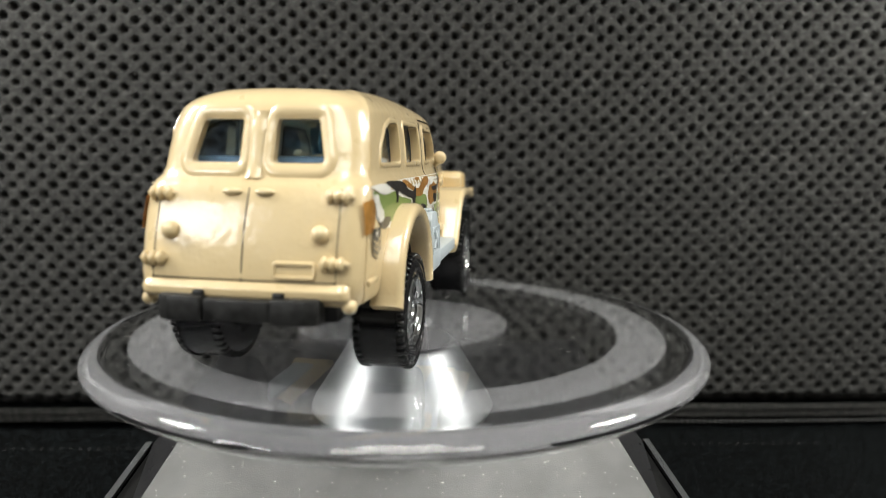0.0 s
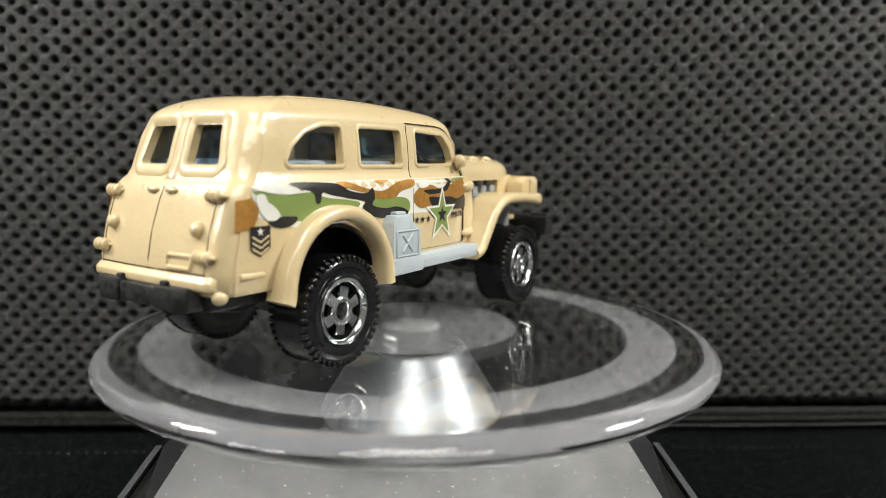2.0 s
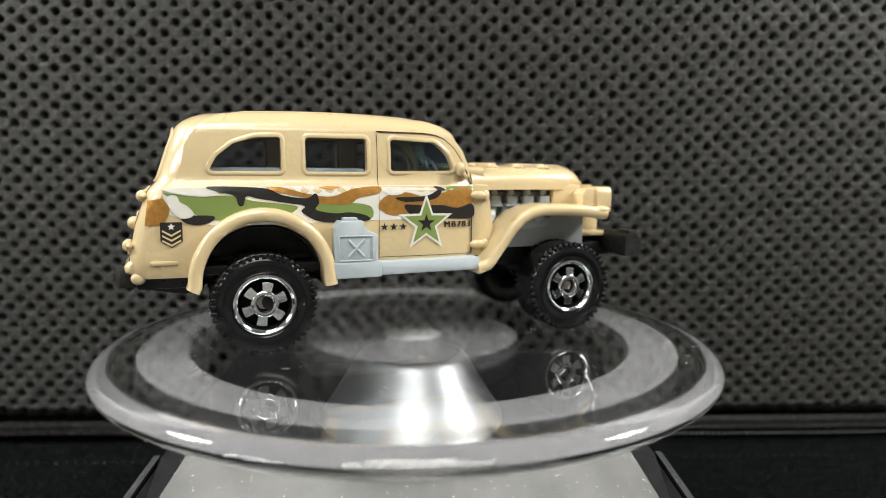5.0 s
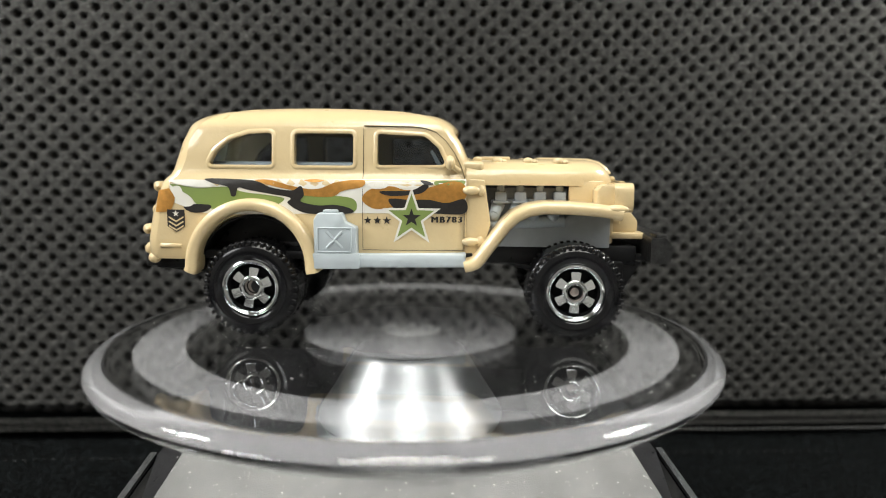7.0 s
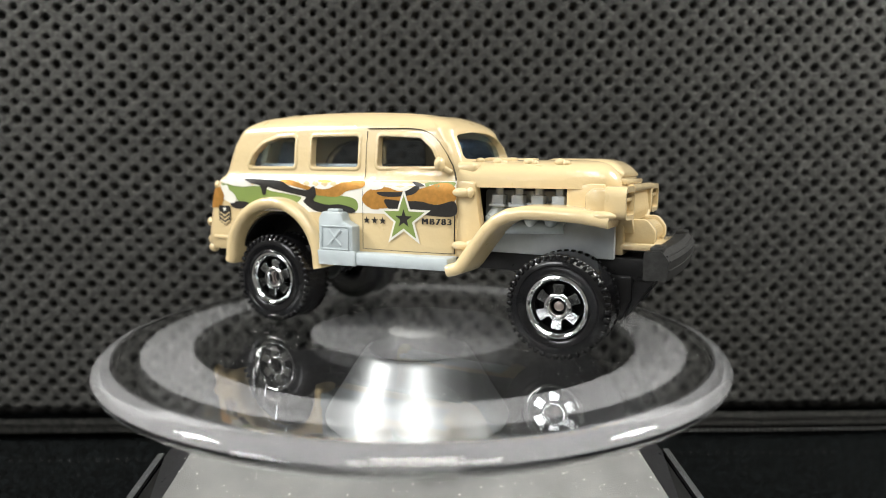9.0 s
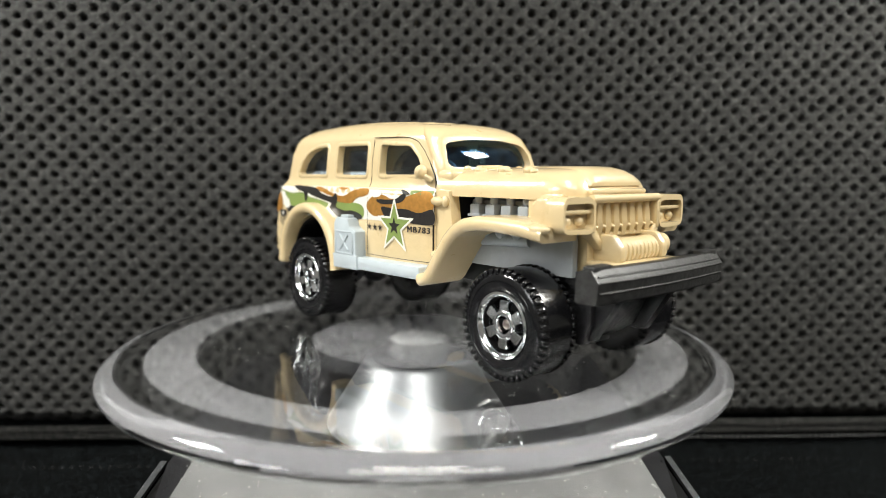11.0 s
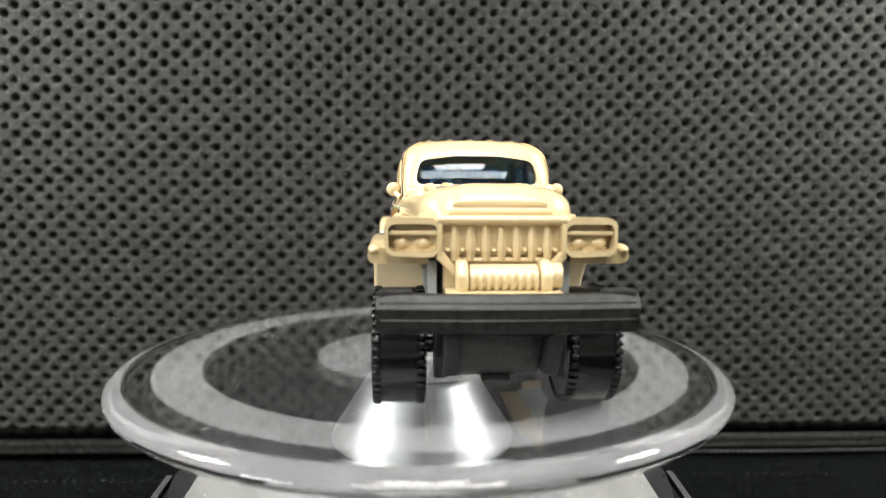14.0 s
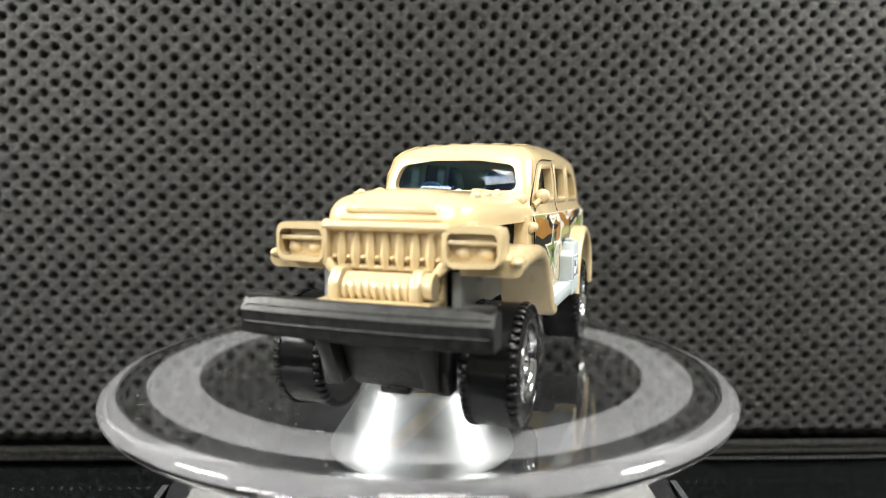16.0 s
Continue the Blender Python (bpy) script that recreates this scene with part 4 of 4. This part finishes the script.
def wheels(truck):
    for x in (-22.0, 22.0):
        for s in (1, -1):
            w = new("wheel")
            w.parent = truck
            w.location = (x * MM, s * 10.4 * MM, 6.72 * MM)
            tagged(w, "black plastic wheel with chrome six-lug rim")
            prof = [(3.6, s * 2.2), (3.95, s * 2.62), (4.35, s * 2.86), (4.95, s * 2.92), (5.0, s * 2.84), (5.08, s * 2.84), (5.14, s * 2.92), (5.45, s * 2.88), (5.9, s * 2.7), (6.2, s * 2.4), (6.26, s * 2.0), (6.42, s * 1.9),
                    (6.45, s * 1.0), (6.45, -s * 1.0), (6.42, -s * 1.9), (6.26, -s * 2.0), (6.2, -s * 2.4), (5.9, -s * 2.7), (4.0, -s * 2.8), (2.5, -s * 2.2), (2.4, s * 0.4)]
            part("tyre", revolve(prof, 96, "y"), TYRE, w, "black tyre with chunky edge tread")
            n = 44
            for i in range(n):
                for side in (1, -1):
                    lug = new("tread_lug", LUG[side])
                    lug.parent = w
                    lug.matrix_basis = Matrix.Rotation(2 * math.pi * (i + (0.5 if side > 0 else 0)) / n, 4, "Y")
            # bright outer lip, sunk dark well, toothed hub
            rim = revolve([(3.2, s * 2.1), (3.26, s * 2.5), (3.42, s * 2.8), (3.64, s * 2.93), (3.87, s * 2.86), (4.0, s * 2.6), (3.95, s * 2.1)], 72, "y")
            part("rim", rim, CHROME, w, "chrome rim lip")
            hub = revolve([(0.98, s * 0.9), (0.98, s * 2.3), (1.08, s * 2.5), (1.3, s * 2.58), (1.62, s * 2.5), (1.78, s * 2.3), (1.86, s * 0.9)], 48, "y")
            part("hub", hub, CHROME, w, "chrome hub ring")
            shift = 0.5 + (0.03 if x > 0 else 0.16)
            for i in range(6):
                lug = new("hub_lug", HUB_LUG[s])
                lug.parent = w
                lug.matrix_basis = Matrix.Rotation(2 * math.pi * (i + shift) / 6, 4, "Y")
            part("rim_well", revolve([(0.3, s * 0.6), (3.7, s * 0.6), (3.7, s * 2.3), (3.22, s * 2.3), (3.12, s * 0.95), (0.3, s * 0.95)], 48, "y"), GROOVE, w)
            part("axle_end", revolve([(0.001, s * 1.0), (0.6, s * 1.0), (0.6, s * 1.9), (0.4, s * 2.0), (0.001, s * 2.05)] if x > 0 else [(0.001, s * 0.9), (0.85, s * 0.9), (0.85, s * 1.25), (0.001, s * 1.3)], 24, "y"), STEEL, w, "dull steel axle end")


# ---- printed camouflage on the sides: layers of paint a few hundredths of a millimetre thick ----
def print_patch(name, loops, layer, mat, truck, s, label=""):
    """Flat paint shapes laid on the body side."""
    bm = bmesh.new()
    for loop in loops:
        own = bmesh.new()
        vs = [own.verts.new((x, z, 0)) for x, z in loop]
        es = [own.edges.new((vs[i], vs[(i + 1) % len(vs)])) for i in range(len(vs))]
        bmesh.ops.triangle_fill(own, use_beauty=True, edges=es)
        for _ in range(3):
            long = [e for e in own.edges if e.calc_length() > 1.0]
            if not long:
                break
            bmesh.ops.subdivide_edges(own, edges=long, cuts=1)
            bmesh.ops.triangulate(own, faces=own.faces[:])
        for v in own.verts:
            x, z = v.co.x, v.co.y
            v.co = (x, s * (half_width(x, z) + 0.03 + 0.022 * layer), z)
        join(own, bm)
    ob = part(name, bm, mat, truck, label, smooth=60)
    return ob


def star(cx, cz, r, inner=0.40, turn=0.0):
    return [(cx + (r if i % 2 == 0 else r * inner) * math.sin(turn + i * math.pi / 5), cz + (r if i % 2 == 0 else r * inner) * math.cos(turn + i * math.pi / 5)) for i in range(10)]


def camouflage(truck):
    white = [[(-33.6, 21.2), (-20, 21.55), (-7.2, 21.6), (7.2, 21.7), (7.2, 17.1), (-7, 17.0), (-12, 16.9), (-26.5, 16.6), (-29.5, 16.9), (-33.0, 18.2)]]
    green = [smooth_loop([(-33.4, 20.7), (-29.5, 20.2), (-25.7, 20.4), (-23, 19.7), (-19.5, 19.3), (-17.5, 18.8), (-20, 17.6), (-26.5, 17.3), (-29.5, 17.9), (-30.8, 19.2)]),
             smooth_loop([(-15.2, 19.3), (-10.2, 19.3), (-7.9, 18.8), (-7.8, 17.3), (-10, 17.0), (-13.5, 17.3), (-15.2, 18.0)]),
             smooth_loop([(3.0, 21.4), (5, 21.5), (7.0, 21.5), (6.6, 20.8), (4.8, 20.5), (3.2, 20.8)])]
    ochre = [smooth_loop([(-21.5, 21.3), (-19.5, 21.4), (-16.4, 20.6), (-13.2, 20.2), (-10.2, 21.2), (-6.8, 21.5), (-6.8, 20.6), (-9.5, 20.0), (-11, 19.2), (-14.5, 19.3), (-16.4, 20.0), (-18.8, 20.5)]),
             smooth_loop([(-14.8, 21.4), (-13.3, 21.55), (-12, 21.4), (-13.3, 21.1)]),
             smooth_loop([(-6.8, 19.3), (-5.6, 20.3), (-3, 20.7), (-0.8, 20.2), (2.2, 20.6), (5.2, 21.4), (7.0, 20.9), (7.0, 19.0), (4.5, 18.5), (0.8, 18.2), (-2.4, 17.9), (-5, 17.6), (-6.6, 18.4)]),
             [(-35.2, 19.8), (-33.5, 20.1), (-32.7, 18.9), (-32.9, 18.0), (-33.5, 16.9), (-35.6, 16.8)]]
    blot = [smooth_loop([(-33.0, 20.2), (-32.0, 20.4), (-31.4, 19.4), (-30.2, 18.6), (-30.3, 17.8), (-31.6, 17.7), (-32.7, 18.8)]),
            smooth_loop([(-33.4, 21.2), (-30.0, 21.35), (-27.6, 20.95), (-27.4, 20.4), (-29.5, 20.3), (-32.2, 20.7)]),
            smooth_loop([(-6.0, 21.0), (-4.6, 21.4), (-3.3, 21.2), (-3.6, 20.5), (-5.2, 20.3)])]
    black = [smooth_loop([(-28.2, 21.5), (-21.8, 21.3), (-19.4, 20.4), (-16.5, 20.0), (-15.2, 20.6), (-14.8, 19.4), (-15.2, 18.5), (-12.8, 18.0), (-10.6, 18.1), (-8.4, 17.6), (-8.6, 16.95), (-14.3, 16.9), (-17.0, 18.2),
                          (-16.7, 19.0), (-19.5, 19.5), (-22.4, 20.0), (-23.8, 20.3), (-24.2, 19.2), (-24.8, 19.2), (-25.3, 20.4), (-27.4, 20.9)]),
             smooth_loop([(-31.2, 17.9), (-27.8, 17.9), (-28.2, 17.1), (-29.8, 16.8), (-31.2, 17.2)]),
             smooth_loop([(-4.4, 20.0), (-0.3, 20.15), (1.6, 21.0), (2.1, 20.6), (0.8, 19.7), (-3.0, 19.4)]),
             smooth_loop([(-3.2, 19.0), (-0.5, 18.9), (2.2, 18.9), (4.6, 18.5), (7.0, 19.0), (7.05, 17.1), (3.0, 17.05), (-1.4, 17.2), (-2.6, 17.8)]),
             smooth_loop([(1.0, 21.5), (2.0, 21.4), (2.8, 21.0), (1.8, 20.9)])]
    for s in (-1, 1):
        part_of = truck
        for layer, (word, shapes, mat) in enumerate((("white", white, P_WHITE), ("green", green, P_GREEN), ("ochre", ochre, P_ORANGE), ("black", black, P_BLACK), ("pale", blot, P_WHITE))):
            for shape in shapes:
                print_patch(word + "_camouflage_print", [shape], layer, mat, part_of, s)
        print_patch("star_border_print", [star(-0.15, 16.45, 4.15)], 5, P_WHITE, part_of, s)
        print_patch("star_print", [star(-0.15, 16.45, 3.25)], 6, P_GREEN, part_of, s)
        print_patch("star_centre_print", [star(-0.15, 16.45, 1.3)], 7, P_BLACK, part_of, s)
        for x in (-6.1, -4.8, -3.5):
            print_patch("small_star_print", [star(x, 16.05, 0.58)], 5, P_BLACK, part_of, s)
        badge = [(-33.9, 17.2), (-31.4, 17.2), (-31.4, 14.9), (-32.65, 14.1), (-33.9, 14.9)]
        print_patch("badge_print", [badge], 5, P_BLACK, part_of, s)
        for z in (15.95, 15.35, 14.75):
            print_patch("chevron_print", [[(-33.7, z + 0.35), (-32.65, z - 0.25), (-31.6, z + 0.35), (-31.6, z + 0.12), (-32.65, z - 0.5), (-33.7, z + 0.12)]], 6, TAN, part_of, s)
        print_patch("badge_star_print", [star(-32.65, 16.65, 0.48)], 6, P_WHITE, part_of, s)
        # stencilled marking
        cu = bpy.data.curves.new("marking", "FONT")
        cu.body, cu.size, cu.align_x, cu.align_y, cu.offset = "MB783", 1.22, "CENTER", "CENTER", 0.0
        cu.space_character = 1.3
        tmp = new("marking", cu)
        me = bpy.data.meshes.new_from_object(tmp.evaluated_get(bpy.context.evaluated_depsgraph_get()))
        bpy.data.objects.remove(tmp)
        bm = bmesh.new()
        for k, shift in enumerate((-0.08, -0.04, 0.0, 0.04, 0.08)):
            own = bmesh.new()
            own.from_mesh(me)
            bmesh.ops.triangulate(own, faces=own.faces[:])
            for v in own.verts:
                x, z = 4.62 + shift - s * v.co.x, 16.2 + v.co.y * 0.95
                v.co = (x, s * (half_width(x, z) + 0.16 + 0.008 * k), z)
            join(own, bm)
        part("marking_print", bm, P_BLACK, truck, "black stencilled MB783 marking")
        # door shut lines
        for pts in ([(-6.8, 12.0), (-6.8, 28.4)], [(7.0, 12.0), (7.0, 21.8)], [(-6.8, 12.0), (7.0, 12.0)], [(7.0, 21.8), (6.4, 23.6), (5.5, 25.3), (4.4, 26.8), (3.0, 28.0), (1.6, 28.5), (0.0, 28.7), (-6.8, 28.8)]):
            run = []
            for p, q in zip(pts, pts[1:]):
                k = max(2, int(math.dist(p, q)))
                run += [(p[0] + (q[0] - p[0]) * i / k, p[1] + (q[1] - p[1]) * i / k) for i in range(k)]
            run.append(pts[-1])
            rings = []
            for i, (x, z) in enumerate(run):
                t = (Vector(run[min(i + 1, len(run) - 1)]) - Vector(run[max(i - 1, 0)])).normalized() * 0.03
                y = half_width(x, z)
                rings.append([(x - t.y, s * (y + 0.04), z + t.x), (x + t.y, s * (y + 0.04), z - t.x), (x + t.y, s * (y - 0.2), z - t.x), (x - t.y, s * (y - 0.2), z + t.x)])
            bm = loft(rings)
            part("door_gap", bm, BLACK, truck)


def toy_truck():
    t = thing("toy_truck", "tan die-cast toy off-road truck with camouflage print and chrome wheels", "toy car")
    body(t)
    fenders(t)
    hood(t)
    engine(t)
    grille(t)
    winch(t)
    chassis(t)
    running_gear(t)
    tail_gear(t)
    interior(t)
    wheels(t)
    camouflage(t)
    return t


turntable_base()
disc = platter()
truck = toy_truck()


def motions():
    walk(disc, [(t, pose(0, 0, 0, 0, 0, a)) for t, a in TURN])
    walk(truck, [(t, pose(0, 0, 0, 0, 0, a) @ pose(0.6 * MM, 6.9 * MM, 0.02 * MM)) for t, a in TURN])


motions()
